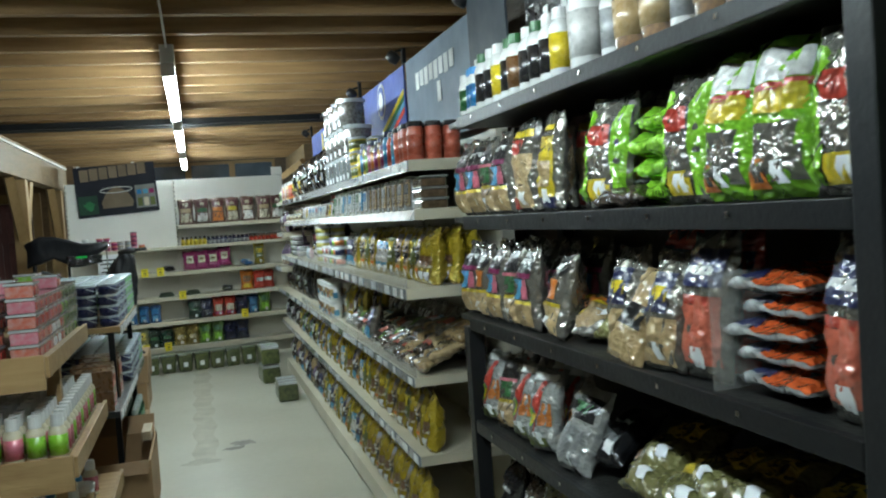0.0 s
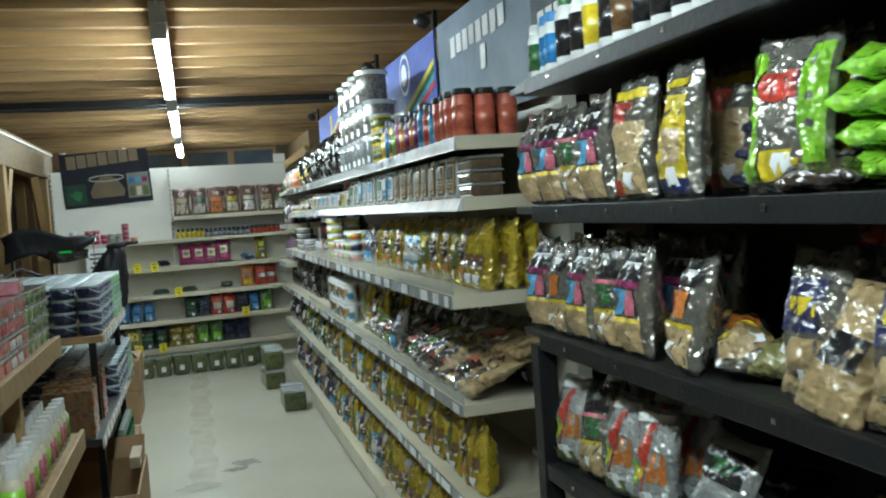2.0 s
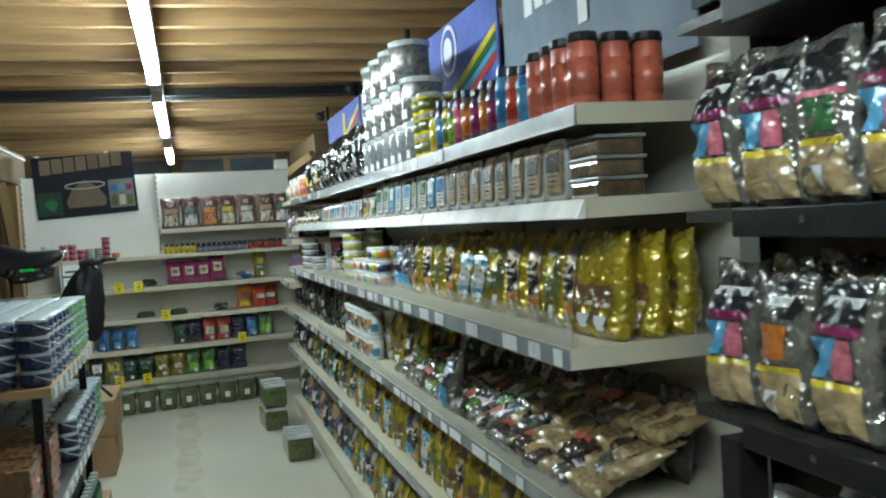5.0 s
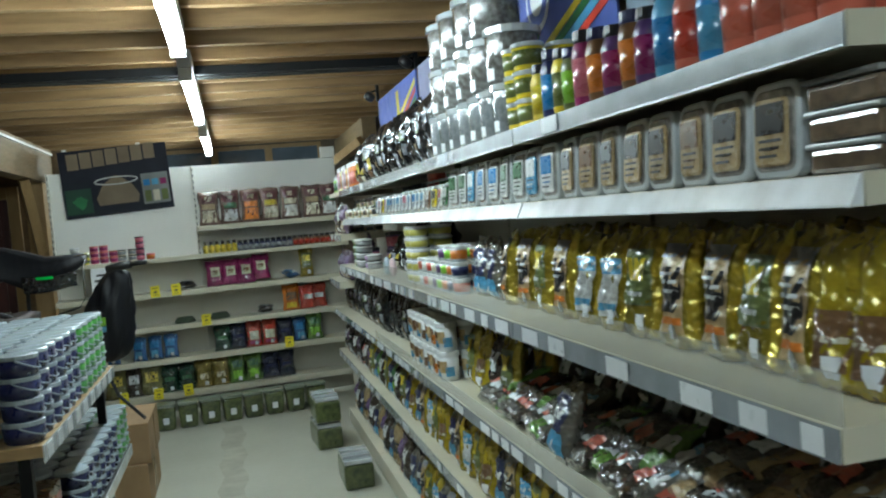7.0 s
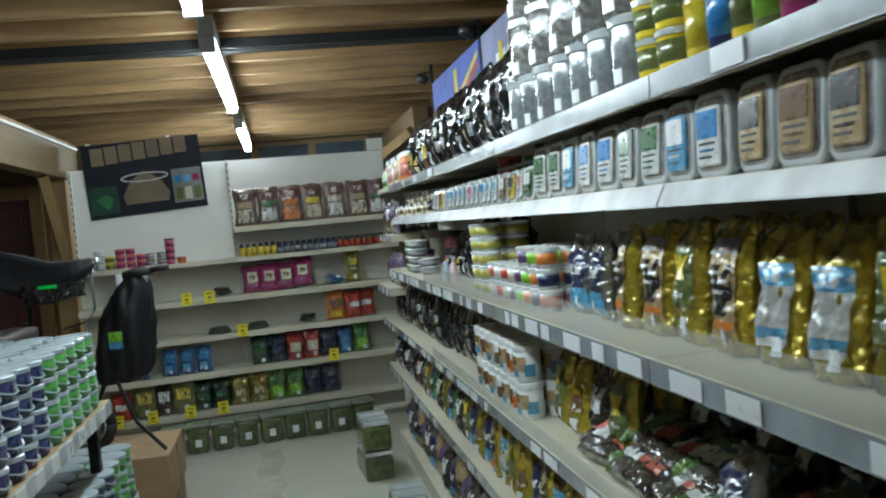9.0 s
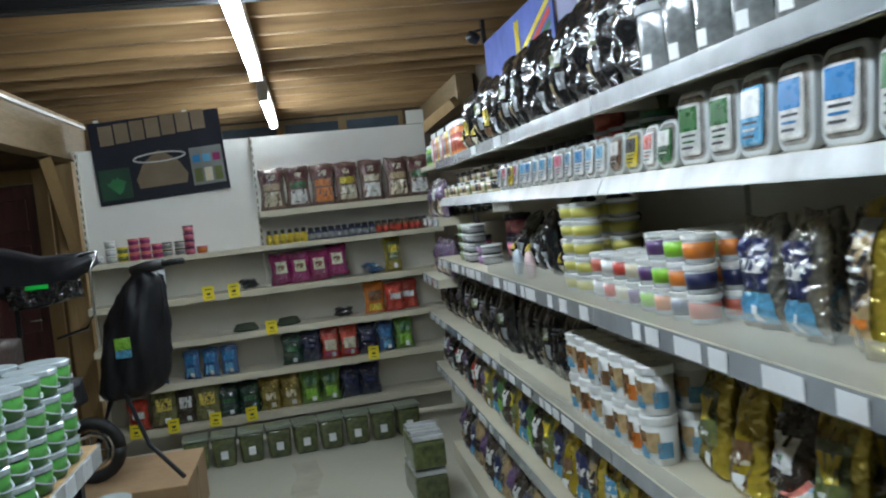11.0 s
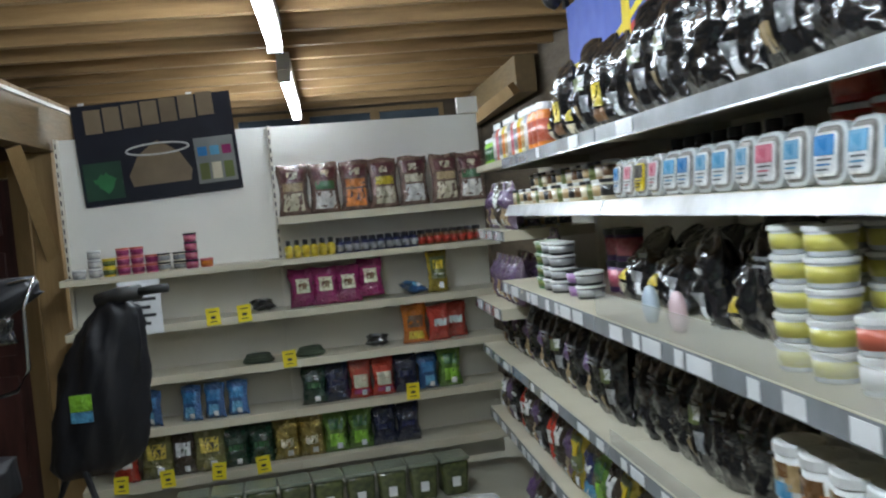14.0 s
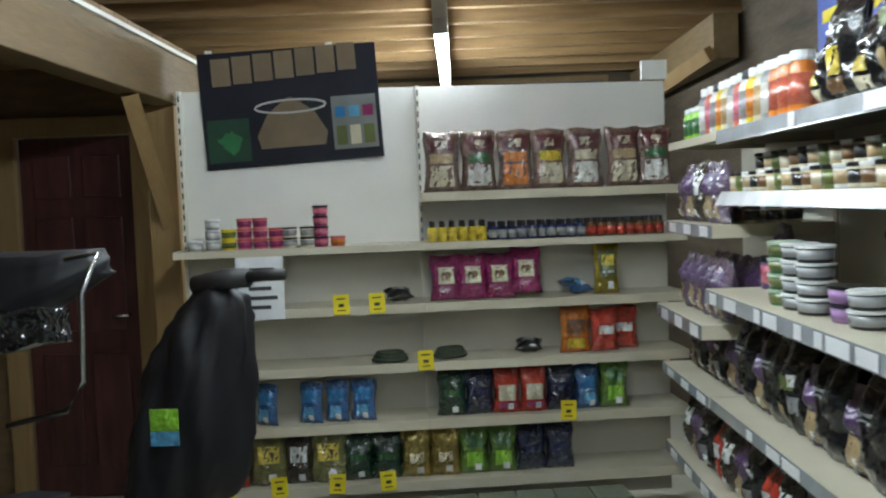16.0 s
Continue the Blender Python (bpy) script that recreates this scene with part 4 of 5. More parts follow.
row([black_tall, black_small, black_bag_b], z3, 3.22, 3.72, 0.14, 0.165, deep=1, step=0.12, seed=28, turn=14)
egg = {}
for n in ("sky", "pink"):
    egg[n] = thing("bait_pack", "small rounded pale %s bait pack standing on the shelf" % ("blue" if n == "sky" else "lilac"), "bait pack")
    part("body", lathe([(0.0, 0.0), (0.026, 0.003), (0.04, 0.035), (0.036, 0.07), (0.02, 0.094), (0.0, 0.1)], 14, 1.0, 0.5), plastic("pale_" + n, tuple(0.45 + 0.4 * c for c in C[n])), egg[n], smooth=True)
put(egg["pink"], 0.03, 3.62, z3, RIGHT)
put(egg["sky"], 0.03, 3.80, z3, RIGHT)
row([black_bag_b, black_small], z3, 3.86, 4.40, 0.16, 0.14, deep=1, step=0.1, seed=57, turn=12, lean=20)
stripe_pot = pot("low black and white bait pot", 0.05, 0.045, K("black"), K("white"), S("grey"))
pink_low = pot("low lilac bait pot with a dark lid", 0.05, 0.045, plastic("lilac", (0.30, 0.17, 0.36)), K("black"), plastic("lilac_label", (0.36, 0.2, 0.42)))
purple_pot = pot("purple bait tub with a dark lid", 0.05, 0.11, K("purple"), K("black"), S("pink"))
row([purple_pot], z3, 4.42, 4.62, 0.22, 0.11, deep=0, seed=29)
row([purple_pot], z3 + 0.111, 4.42, 4.62, 0.22, 0.11, deep=0, seed=29, jitter=0.0)
row([stripe_pot, pink_low], z3, 4.40, 4.62, 0.07, 0.108, deep=0, seed=58)
row([stripe_pot, pink_low], z3 + 0.046, 4.40, 4.62, 0.07, 0.108, deep=0, seed=58, jitter=0.0)
green_white = pot("low dark green bait pot with a pale green lid", 0.048, 0.045, K("green"), plastic("pale_green", (0.42, 0.52, 0.40)), S("olive"))
for q in range(4):
    row([stripe_pot, stripe_pot, green_white], z3 + 0.046 * q, 4.66, 4.98, 0.05, 0.107, deep=0, step=0.11, seed=30, jitter=0.001)
row([purple_pot, purple_bag], z3, 5.06, 5.38, 0.16, 0.11, deep=0, seed=31)

# fourth shelf: dark bags, tan bags laid down, white tubs
rng = random.Random(5)
tan_pack = bait_bag("small tan bait pack lying in a pile", 0.085, 0.17, 0.045, film("tan_film", C["tan"]), [("label", -0.7, 0.7, 0.35, 0.55, P("brown"))], seed=8.9, sticker=False, gusset=0.6, name="bait_pack", category="bait pack")
pale_pack = bait_bag("small clear bait pack with a pale label lying in a pile", 0.10, 0.17, 0.04, film("smoke", (0.16, 0.15, 0.13), 0.2), [("label", -0.7, 0.7, 0.3, 0.7, P("white")), ("label_stripe", -0.7, 0.7, 0.58, 0.7, P("sky"))], seed=8.1, sticker=False, gusset=0.6, name="bait_pack", category="bait pack")
dark_pack = bait_bag("small dark bait pack with a coral label lying in a pile", 0.10, 0.17, 0.04, film("pellets", (0.06, 0.045, 0.035)), [("label", -0.6, 0.6, 0.3, 0.6, P("coral"))], seed=8.6, sticker=False, gusset=0.6, name="bait_pack", category="bait pack")
green_pack = bait_bag("small green and white bait pack lying in a pile", 0.10, 0.17, 0.04, film("leaf", (0.13, 0.25, 0.05)), [("label", -0.6, 0.6, 0.3, 0.6, P("white"))], seed=8.4, sticker=False, gusset=0.6, name="bait_pack", category="bait pack")
for q in range(44):
    k, lay = q % 11, q // 11
    p = (tan_pack, tan_pack, tan_pack, pale_pack, tan_pack, dark_pack)[(k + 2 * lay) % 6] if k < 7 else (pale_pack, dark_pack, tan_pack)[(k + lay) % 3]
    put(p, -0.01 + 0.055 * lay + 0.02 * rng.random(), 0.05 + 0.062 * k + 0.02 * rng.random(), z4 + 0.028 + 0.036 * lay, RIGHT + rng.uniform(-24, 24), -78 + rng.uniform(-8, 10), rng.uniform(-6, 6))
row([clear_dark, black_bag_b, clear_dark], z4, 0.10, 2.5, 0.28, 0.15, deep=0, seed=33, lean=10, turn=14)
for q in range(40):
    k, lay = q % 20, q // 20
    p = (pale_pack, dark_pack, dark_pack, pale_pack, green_pack, dark_pack)[(k + 3 * lay) % 6]
    put(p, 0.01 + 0.07 * lay + 0.03 * rng.random(), 0.78 + 0.066 * k * (0.9 if lay else 1.0) + 0.02 * rng.random(), z4 + 0.028 + 0.04 * lay, RIGHT + rng.uniform(-30, 30), -72 + rng.uniform(-10, 12), rng.uniform(-6, 6))
put(blue_bag, 0.02, 1.24, z4 + 0.006, RIGHT - 8, -18)
row([gold_c, clear_dark, gold_d], z4, 1.85, 2.48, 0.12, 0.14, deep=1, step=0.12, seed=34, lean=5, turn=10)


def printed_tub(label, a, b):
    """A tall white tub whose print is in separate patches round its side."""
    p = pot(label, 0.046, 0.122, K("white"), K("white"), name="bait_tub", category="bait tub")
    for mid, half, z0, z1, m in ((-1.9, 0.5, 0.02, 0.05, a), (-1.2, 0.45, 0.035, 0.085, b), (-2.4, 0.4, 0.05, 0.09, b), (-0.5, 0.4, 0.02, 0.06, a), (2.9, 0.6, 0.025, 0.08, b), (-1.75, 0.25, 0.06, 0.088, S("brown"))):
        bm = bmesh.new()
        cols = [[bm.verts.new(((0.0475 + 0.03 * (z - 0.05)) * math.cos(t), (0.0475 + 0.03 * (z - 0.05)) * math.sin(t), z)) for z in (z0, z1)] for t in [mid - half + 2 * half * k / 5 for k in range(6)]]
        for c, d in zip(cols, cols[1:]):
            bm.faces.new((c[0], d[0], d[1], c[1]))
        part("print", bm, m, p, smooth=True)
    return p


white_tub = printed_tub("white tub of bait with pale blue and tan print", S("sky"), S("tan"))
brown_tub = printed_tub("white tub of bait with orange and brown print", S("orange"), S("brown"))
rust_tub = printed_tub("white tub of bait with red-brown and grey print", S("brown"), S("silver"))
for q in range(2):
    row([white_tub, brown_tub, white_tub, rust_tub], z4 + 0.1225 * q, 2.50, 3.17, 0.04, 0.097, deep=1, step=0.1, seed=35, jitter=0.001, turn=40)
row([black_tall, black_tall, black_tall, black_pebble], z4, 3.20, 4.18, 0.12, 0.15, deep=1, step=0.11, seed=36, turn=20, lean=4)
row([black_pebble, black_tall, purple_bag, black_tall, purple_bag], z4, 4.20, 5.38, 0.09, 0.13, deep=1, step=0.12, seed=37, turn=14)
row([purple_bag, black_bag_b], z4, 5.42, 6.02, 0.09, 0.13, deep=1, step=0.12, seed=38, turn=10)

# fifth and lowest shelves
row([gold_d, gold_a, gold_d, gold_c], z5, 0.03, 1.4, 0.045, 0.115, deep=0, step=0.11, seed=40, lean=3, turn=8)
row([gold_c, gold_b, gold_a, blue_bag, gold_d], z5, 1.4, 3.4, 0.045, 0.13, deep=0, step=0.11, seed=41, lean=3, turn=10)
row([blue_bag, gold_c, clear_dark, green_bag], z5, 3.4, 4.7, 0.045, 0.135, deep=0, step=0.11, seed=42, lean=3, turn=10)
row([purple_bag, clear_dark, scarlet_bag, black_bag_b], z5, 4.7, 6.0, 0.045, 0.135, deep=0, step=0.11, seed=43, lean=3, turn=10)
row([gold_d, gold_d, gold_a], z6, 0.03, 1.3, 0.0, 0.115, deep=0, step=0.11, seed=45, lean=3, turn=8)
row([gold_c, gold_a, blue_bag, gold_b], z6, 1.3, 3.2, 0.0, 0.13, deep=0, step=0.11, seed=46, lean=3, turn=10)
row([blue_bag, clear_dark, purple_bag, tan_bag], z6, 3.2, 5.36, 0.0, 0.14, deep=0, step=0.11, seed=47, lean=3, turn=12)
# corner bay
row(mini[:3], 1.406, 5.42, 6.0, 0.13, 0.07, deep=2, step=0.075, seed=50)
row([purple_bag, purple_bag, clear_dark], 1.406, 5.42, 6.02, 0.05, 0.13, seed=51, turn=10)
row([purple_bag, purple_bag], 1.061, 5.42, 6.02, 0.05, 0.12, deep=1, step=0.12, seed=52, turn=10)

# ---- black rack stock ----
r1, r2, r3, r4, r5 = [z + 0.005 for z, _ in RACK_Z]
rack_bottles = [bottle("white bait bottle with %s label and %s cap" % (n, c), 0.036, 0.19, K("white"), K(c), S(n), neck=0.6) for n, c in (("yellow", "white"), ("black", "green"), ("brown", "green"), ("black", "white"), ("grey", "white"))]
green_spray = bottle("slim white and green bait bottle", 0.028, 0.15, K("white"), K("white"), S("green"), neck=0.7)
blue_spray = bottle("slim white and blue bait bottle", 0.028, 0.16, K("white"), K("blue"), S("blue"), neck=0.8)
row([green_spray], r1, -0.47, -0.41, 0.128, 0.06, deep=1, step=0.07, seed=61)
row([blue_spray], r1, -0.60, -0.48, 0.128, 0.06, deep=1, step=0.07, seed=62)
row([rack_bottles[0], rack_bottles[3], rack_bottles[1], rack_bottles[3], rack_bottles[2], rack_bottles[1]], r1, -1.34, -0.61, 0.135, 0.082, deep=1, step=0.085, seed=63)
white_big = bottle("large white bait bottle with bold black print", 0.05, 0.24, K("white"), K("white"), S("silver"), neck=0.75)
row([white_big], r1, -1.50, -1.36, 0.15, 0.13, seed=64)
jar_cream = pot("clear jar of coloured baits with a white lid", 0.05, 0.16, mat("jar_mix", (0.36, 0.22, 0.12), rough=0.2, vary=0.3, scale=45, bump=0.2, bump_scale=70, coat=1.0, second=(0.10, 0.09, 0.10)), K("white"), S("tan"), name="bait_jar", category="bait jar")
row([jar_cream, rack_bottles[4], jar_cream], r1, -2.38, -1.52, 0.15, 0.11, deep=1, step=0.12, seed=65)
# second shelf
row([method_a, method_c, method_a], r2, -0.80, -0.23, 0.17, 0.145, deep=2, step=0.12, seed=66, turn=8)
put(crumb_red, 0.16, -0.93, r2, RIGHT + 5, -4)
put(crumb_blue, 0.16, -1.13, r2, RIGHT - 3, -4)
row([crumb_red, crumb_blue], r2, -1.23, -0.82, 0.29, 0.2, seed=67, turn=8, lean=3)
for q in range(3):
    put(dark_navy, 0.20, -1.32 - 0.01 * q, r2 + 0.03 + 0.05 * q, RIGHT + 10 - 9 * q, -86)
put(clear_dark, 0.36, -1.34, r2, RIGHT, -4)
put(lime_bag_b, 0.16, -1.48, r2, RIGHT + 12, -9)
put(crumb_blue, 0.28, -1.47, r2, RIGHT - 4, -4)
for q in range(4):
    put(flat_lime, 0.19 + 0.01 * (q % 2), -1.655 + 0.01 * (q % 3), r2 + 0.032 + 0.058 * q, RIGHT + 4 * (q % 3), -88)
put(lump_flat, 0.13, -1.585, r2 + 0.02, RIGHT + 30, -84)
row([lime_bag_b, lime_bag, lime_bag, lime_bag_b], r2, -2.41, -1.74, 0.19, 0.168, deep=1, step=0.13, seed=68, turn=8, lean=5)
# third shelf
row([method_a, method_c, method_a, method_b], r3, -0.98, -0.23, 0.16, 0.15, deep=2, step=0.12, seed=69, turn=8, lean=4)
put(method_b, 0.15, -1.12, r3, RIGHT - 14, -14)
put(method_b, 0.19, -1.30, r3 + 0.035, RIGHT + 62, -80)
put(olive_bag, 0.20, -1.36, r3 + 0.03, RIGHT + 16, -82)
put(white_tan, 0.18, -1.50, r3, RIGHT + 6, -8)
put(red_bag, 0.25, -1.62, r3, RIGHT - 8, -10)
put(red_bag, 0.33, -1.48, r3, RIGHT - 4, -6)
put(tan_bag, 0.11, -1.60, r3 + 0.005, RIGHT + 8, -26, 14)
put(white_tan, 0.15, -1.74, r3, RIGHT + 4, -12)
put(pink_bag, 0.17, -1.88, r3, RIGHT + 2, -8)
put(red_bag, 0.26, -1.86, r3, RIGHT + 2, -6)
for q in range(5):
    put(flat_red, 0.15 + 0.012 * (q % 2), -2.12 + 0.012 * (q % 3), r3 + 0.028 + 0.047 * q, RIGHT + 5 * (q % 3) - 4, -88)
part_upright = thing("shelf_divider", "thin clear plastic shelf divider standing on the black shelf", "divider")
part("panel", blocks((0.115, 0.36, -1.985, -1.981, r3, r3 + 0.24)), acrylic, part_upright)
row([pink_bag, white_tan], r3, -2.42, -2.26, 0.16, 0.16, deep=1, step=0.13, seed=71, turn=8, lean=6)
# fourth shelf
row([tackle_bag, tackle_bag, method_c, tackle_bag], r4, -0.99, -0.37, 0.16, 0.155, deep=1, step=0.12, seed=72, turn=16, lean=12, roll=-4)
put(green_black, 0.15, -1.16, r4, RIGHT + 10, -20, 8)
put(black_bag_b, 0.20, -1.26, r4 + 0.04, RIGHT + 18, -62)
put(black_bag, 0.22, -1.42, r4 + 0.045, RIGHT - 10, -72)
for q in range(8):
    put(olive_bag, 0.16 + 0.06 * (q // 4), -1.52 - 0.19 * (q % 4), r4 + 0.04 + 0.045 * (q // 4), RIGHT + 22 * math.sin(q * 2.2), -70)
row([clear_dark, black_bag_b, olive_bag], r5, -2.38, -0.45, 0.18, 0.17, deep=1, step=0.13, seed=73, turn=12, lean=6)
row([lime_bag, lime_bag_b], r2, -3.1, -2.56, 0.19, 0.22, seed=74)
row([pink_bag, red_bag], r3, -3.1, -2.56, 0.17, 0.19, seed=75)
back_box = carton("plain buff carton on the black rack", 0.12, 0.07, 0.1, card, S("tan"))
put(back_box, 0.40, -0.52, r2, RIGHT)


# ---- signs and boards above the shelving ----
def board(label, y0, y1, z0, z1, base, shapes, x=0.345):
    b = thing("banner", label, "banner", "banners above the shelving")
    part("panel", blocks((x, x + 0.008, y0, y1, z0, z1)), base, b)
    for n, (ya, yb, za, zb, m) in enumerate(shapes):
        if m in (yellow_ink, red_ink, green_ink, sky_ink) and yb - ya > 0.3:
            bm = blocks((x - 0.002 - 0.0006 * n, x - 0.0004 - 0.0006 * n, ya, yb, za, zb))
            for v in bm.verts:
                v.co.z += 0.28 * ((ya + yb) / 2 - v.co.y)
            part("stripe", bm, m, b)
        else:
            part("print", blocks((x - 0.002 - 0.0006 * n, x - 0.0004 - 0.0006 * n, ya, yb, za, zb)), m, b)
    for yy in (y0 + 0.1, y1 - 0.12):
        part("bracket", blocks((x + 0.0085, x + 0.055, yy, yy + 0.02, 1.90, z0 + 0.12)), panel_steel, b)
    return b


def lettering(y0, y1, z0, z1, n, m):
    w = (y1 - y0) / n
    return [(y1 - w * (q + 0.86), y1 - w * (q + 0.14), z0 + 0.3 * (z1 - z0) * (q % 2) * 0.3, z1, m) for q in range(n)]


pale_blue = flat("pale_blue", (0.20, 0.25, 0.32))
mid_blue = flat("mid_blue", (0.075, 0.11, 0.36))
lavender = flat("lavender", (0.27, 0.27, 0.42))
white_ink, yellow_ink, red_ink, green_ink = flat("white", C["white"]), flat("yellow", C["yellow"]), flat("red", C["red"]), flat("green", C["green"])
sky_ink = flat("sky", C["sky"])
board("grey-blue printed banner above the shelves", 0.05, 1.3, 1.86, 2.36, pale_blue, lettering(0.35, 1.1, 2.17, 2.26, 8, white_ink) + [(0.6, 0.66, 2.05, 2.15, white_ink), (0.5, 0.9, 1.9, 1.94, white_ink)])
board("blue printed banner with a rainbow stripe above the shelves", 1.36, 2.66, 1.86, 2.36, mid_blue, [(1.38, 2.0, 2.11, 2.14, yellow_ink), (1.38, 2.0, 2.075, 2.105, green_ink), (1.38, 2.0, 2.04, 2.07, sky_ink), (1.38, 2.0, 2.005, 2.035, red_ink), (2.3, 2.5, 1.95, 1.99, white_ink)])
emblem = bpy.data.objects["banner.001"]
for r, xx, m in ((0.115, 0.3405, white_ink), (0.095, 0.3385, mid_blue), (0.06, 0.3365, white_ink)):
    bm = lathe([(0.0, 0.0), (r, 0.0), (r, 0.0015), (0.0, 0.0015)], 24)
    bmesh.ops.rotate(bm, verts=bm.verts[:], cent=(0, 0, 0), matrix=Matrix.Rotation(math.pi / 2, 3, "Y"))
    bmesh.ops.translate(bm, verts=bm.verts[:], vec=(xx, 1.98, 2.235))
    part("emblem", bm, m, emblem, "round white printed emblem")
board("lavender printed banner with pale lettering above the shelves", 2.72, 4.0, 1.86, 2.36, lavender, lettering(2.95, 3.75, 2.12, 2.22, 8, white_ink) + [(3.3, 3.98, 2.06, 2.09, yellow_ink), (3.3, 3.98, 1.99, 2.02, red_ink), (3.6, 3.66, 1.93, 2.26, yellow_ink)])
board("blue printed banner with a bright cross and rainbow stripes", 4.06, 5.4, 1.86, 2.36, mid_blue, [(4.1, 5.0, 2.16, 2.19, yellow_ink), (4.1, 5.0, 2.11, 2.14, red_ink), (4.1, 5.0, 2.06, 2.09, green_ink), (4.62, 4.70, 1.92, 2.32, yellow_ink), (4.4, 4.9, 1.9, 1.97, white_ink), (5.1, 5.35, 2.06, 2.1, yellow_ink)])
board("dark blue-grey board with pale lettering over the black rack", -0.45, 0.0, 1.93, 2.42, flat("slate", (0.05, 0.06, 0.075)), lettering(-0.4, -0.05, 2.05, 2.12, 5, white_ink), x=0.30)
bsign = thing("sign_board", "black sign board with white brushed lettering on the rack", "sign")
part("panel", blocks((0.34, 0.35, -1.0, -0.55, 1.843, 2.32)), P("black"), bsign)
for q in range(7):
    part("print", blocks((0.3378, 0.3395, -0.62 - 0.05 * q - 0.04, -0.62 - 0.05 * q, 2.08, 2.12 + 0.03 * (q % 3))), white_ink, bsign)
part("stand", blocks((0.3505, 0.40, -0.8, -0.75, 1.843, 1.95)), black_steel, bsign)


def spot(y):
    s = thing("spot_lamp", "small black unlit spot lamp over the banners", "spot lamp", "spot lamps over the banners", at=pose(0.28, y, 2.40))
    part("arm", rod([(0.06, 0, 0.04), (0.02, 0, 0.03), (0, 0, 0)], 0.008), rubber, s)
    bm = lathe([(0.0, -0.045), (0.028, -0.04), (0.036, 0.0), (0.026, 0.03), (0.0, 0.036)], 14)
    bmesh.ops.rotate(bm, verts=bm.verts[:], cent=(0, 0, 0), matrix=Matrix.Rotation(-0.9, 3, "Y"))
    part("head", bm, K("black"), s, smooth=True)
    part("mount", blocks((0.055, 0.075, -0.02, 0.02, -0.04, 0.10)), black_steel, s)


for y in (0.02, 1.33, 2.69, 4.03, 5.40):
    spot(y)
structure("beam_east", blocks((0.45, 0.58, 6.95, 9.1, 2.2, 2.43), bevel=0.005), rail_wood, "pale timber wall plate above the end wall", "beam")
structure("brace_east", rod([(0.42, 6.9, 2.22), (0.1, 7.4, 2.0), (-0.05, 7.7, 1.9)], 0.05, 4), post_wood, "slanting pale timber brace behind the end wall", "brace")
structure("trim_block", blocks((0.02, 0.14, 6.66, 6.70, 2.07, 2.16)), white_board, "small white block on the end wall panel", "trim")

# ---- end wall stock ----
def far(p, x, z, y=0.06, turn=0.0, lean=-3.0):
    m = END @ pose(x, y, z, 0, 0, turn) @ pose(0, 0, 0, lean, 0, 0)
    if p.name in used:
        return copy_thing(p, m)
    used.add(p.name)
    p.matrix_basis = m
    return p


s1, s2, s3, s4, s5, s6 = [z + 0.001 for z, _ in FAR]
for q, x in enumerate((0.10, 0.27, 0.44, 0.60, 0.77, 0.95, 1.10)):
    far(snack[q % 5], x, s1, 0.09, (-4, 3, -2, 5, 0, 3, -4)[q])
    if q % 2 == 0:
        far(snack[q % 5], x + 0.012, s1, 0.17)
drop_yellow = bottle("small yellow bait dropper bottle with a black cap", 0.020, 0.095, K("yellow"), K("black"), S("gold"), neck=0.5, cap_h=0.3)
drop_dark = bottle("small dark bait dropper bottle with a black cap", 0.022, 0.085, K("navy"), K("black"), S("grey"), neck=0.6, cap_h=0.25)
drop_red = bottle("small dark red bait dropper bottle", 0.022, 0.085, K("brown"), K("black"), S("red"), neck=0.6, cap_h=0.25)
for q in range(24):
    far((drop_yellow if q < 6 else drop_dark if q < 16 else drop_red), 0.045 + 0.046 * q, s2, 0.05, 0, 0)
    far((drop_yellow if q < 6 else drop_dark if q < 16 else drop_red), 0.045 + 0.046 * q, s2, 0.11, 0, 0)
for q in range(4):
    far(maroon, 0.10 + 0.125 * q, s3 + (0.0 if q < 3 else 0.02), 0.08, 5 - 3 * q, -8)
far(gold_c, 0.86, s3, 0.10)
far(sky_bag, 0.74, s3 + 0.02, 0.08, 10, -80)
far(orange_bag, 0.70, s4, 0.08)
far(scarlet_bag, 0.84, s4, 0.08, 6)
far(scarlet_bag, 0.95, s4, 0.14, -6)
for q, p in enumerate((dark_green, dark_navy, red_white, red_white, dark_navy, sky_bag, green_bag)):
    far(p, 0.11 + 0.128 * q, s5, 0.07, (-4, 4, 0, 3, -3, 5, 0)[q])
    far(p, 0.12 + 0.128 * q, s5, 0.15)
for x in (-0.74, -0.54, -0.42, -0.30):
    far(sky_bag, x, s5, 0.07, 40 * x)
for q, p in enumerate((olive_bag, clear_dark, olive_bag, dark_green, dark_green, gold_net, gold_net, green_bag, green_bag, dark_navy, dark_navy)):
    far(p, -0.74 + 0.135 * q, s6, 0.08, 5 * math.sin(q * 3.1))
    far(p, -0.72 + 0.135 * q, s6, 0.17, 4 * math.sin(q * 2.1))
far(scarlet_bag, -0.9, s6, 0.07)
net = thing("coiled_net", "dark green coiled keepnet mesh lying on the shelf", "net")
bm = bmesh.new()
for q in range(3):
    r = rod([(0.075 * (1 - 0.12 * q) * math.cos(a), 0.05 * (1 - 0.12 * q) * math.sin(a), 0.012 + 0.014 * q) for a in [2 * math.pi * k / 16 for k in range(17)]], 0.011, 6)
    tmp = bpy.data.meshes.new("coil")
    r.to_mesh(tmp)
    r.free()
    bm.from_mesh(tmp)
    bpy.data.meshes.remove(tmp)
part("coil", bm, mat("net_green", (0.05, 0.07, 0.04), rough=0.7, vary=0.2, bump=0.4, bump_scale=90), net, smooth=True)
far(net, -0.17, s4, 0.07, 0, 0)
far(net, 0.11, s4, 0.10, 20, 0)
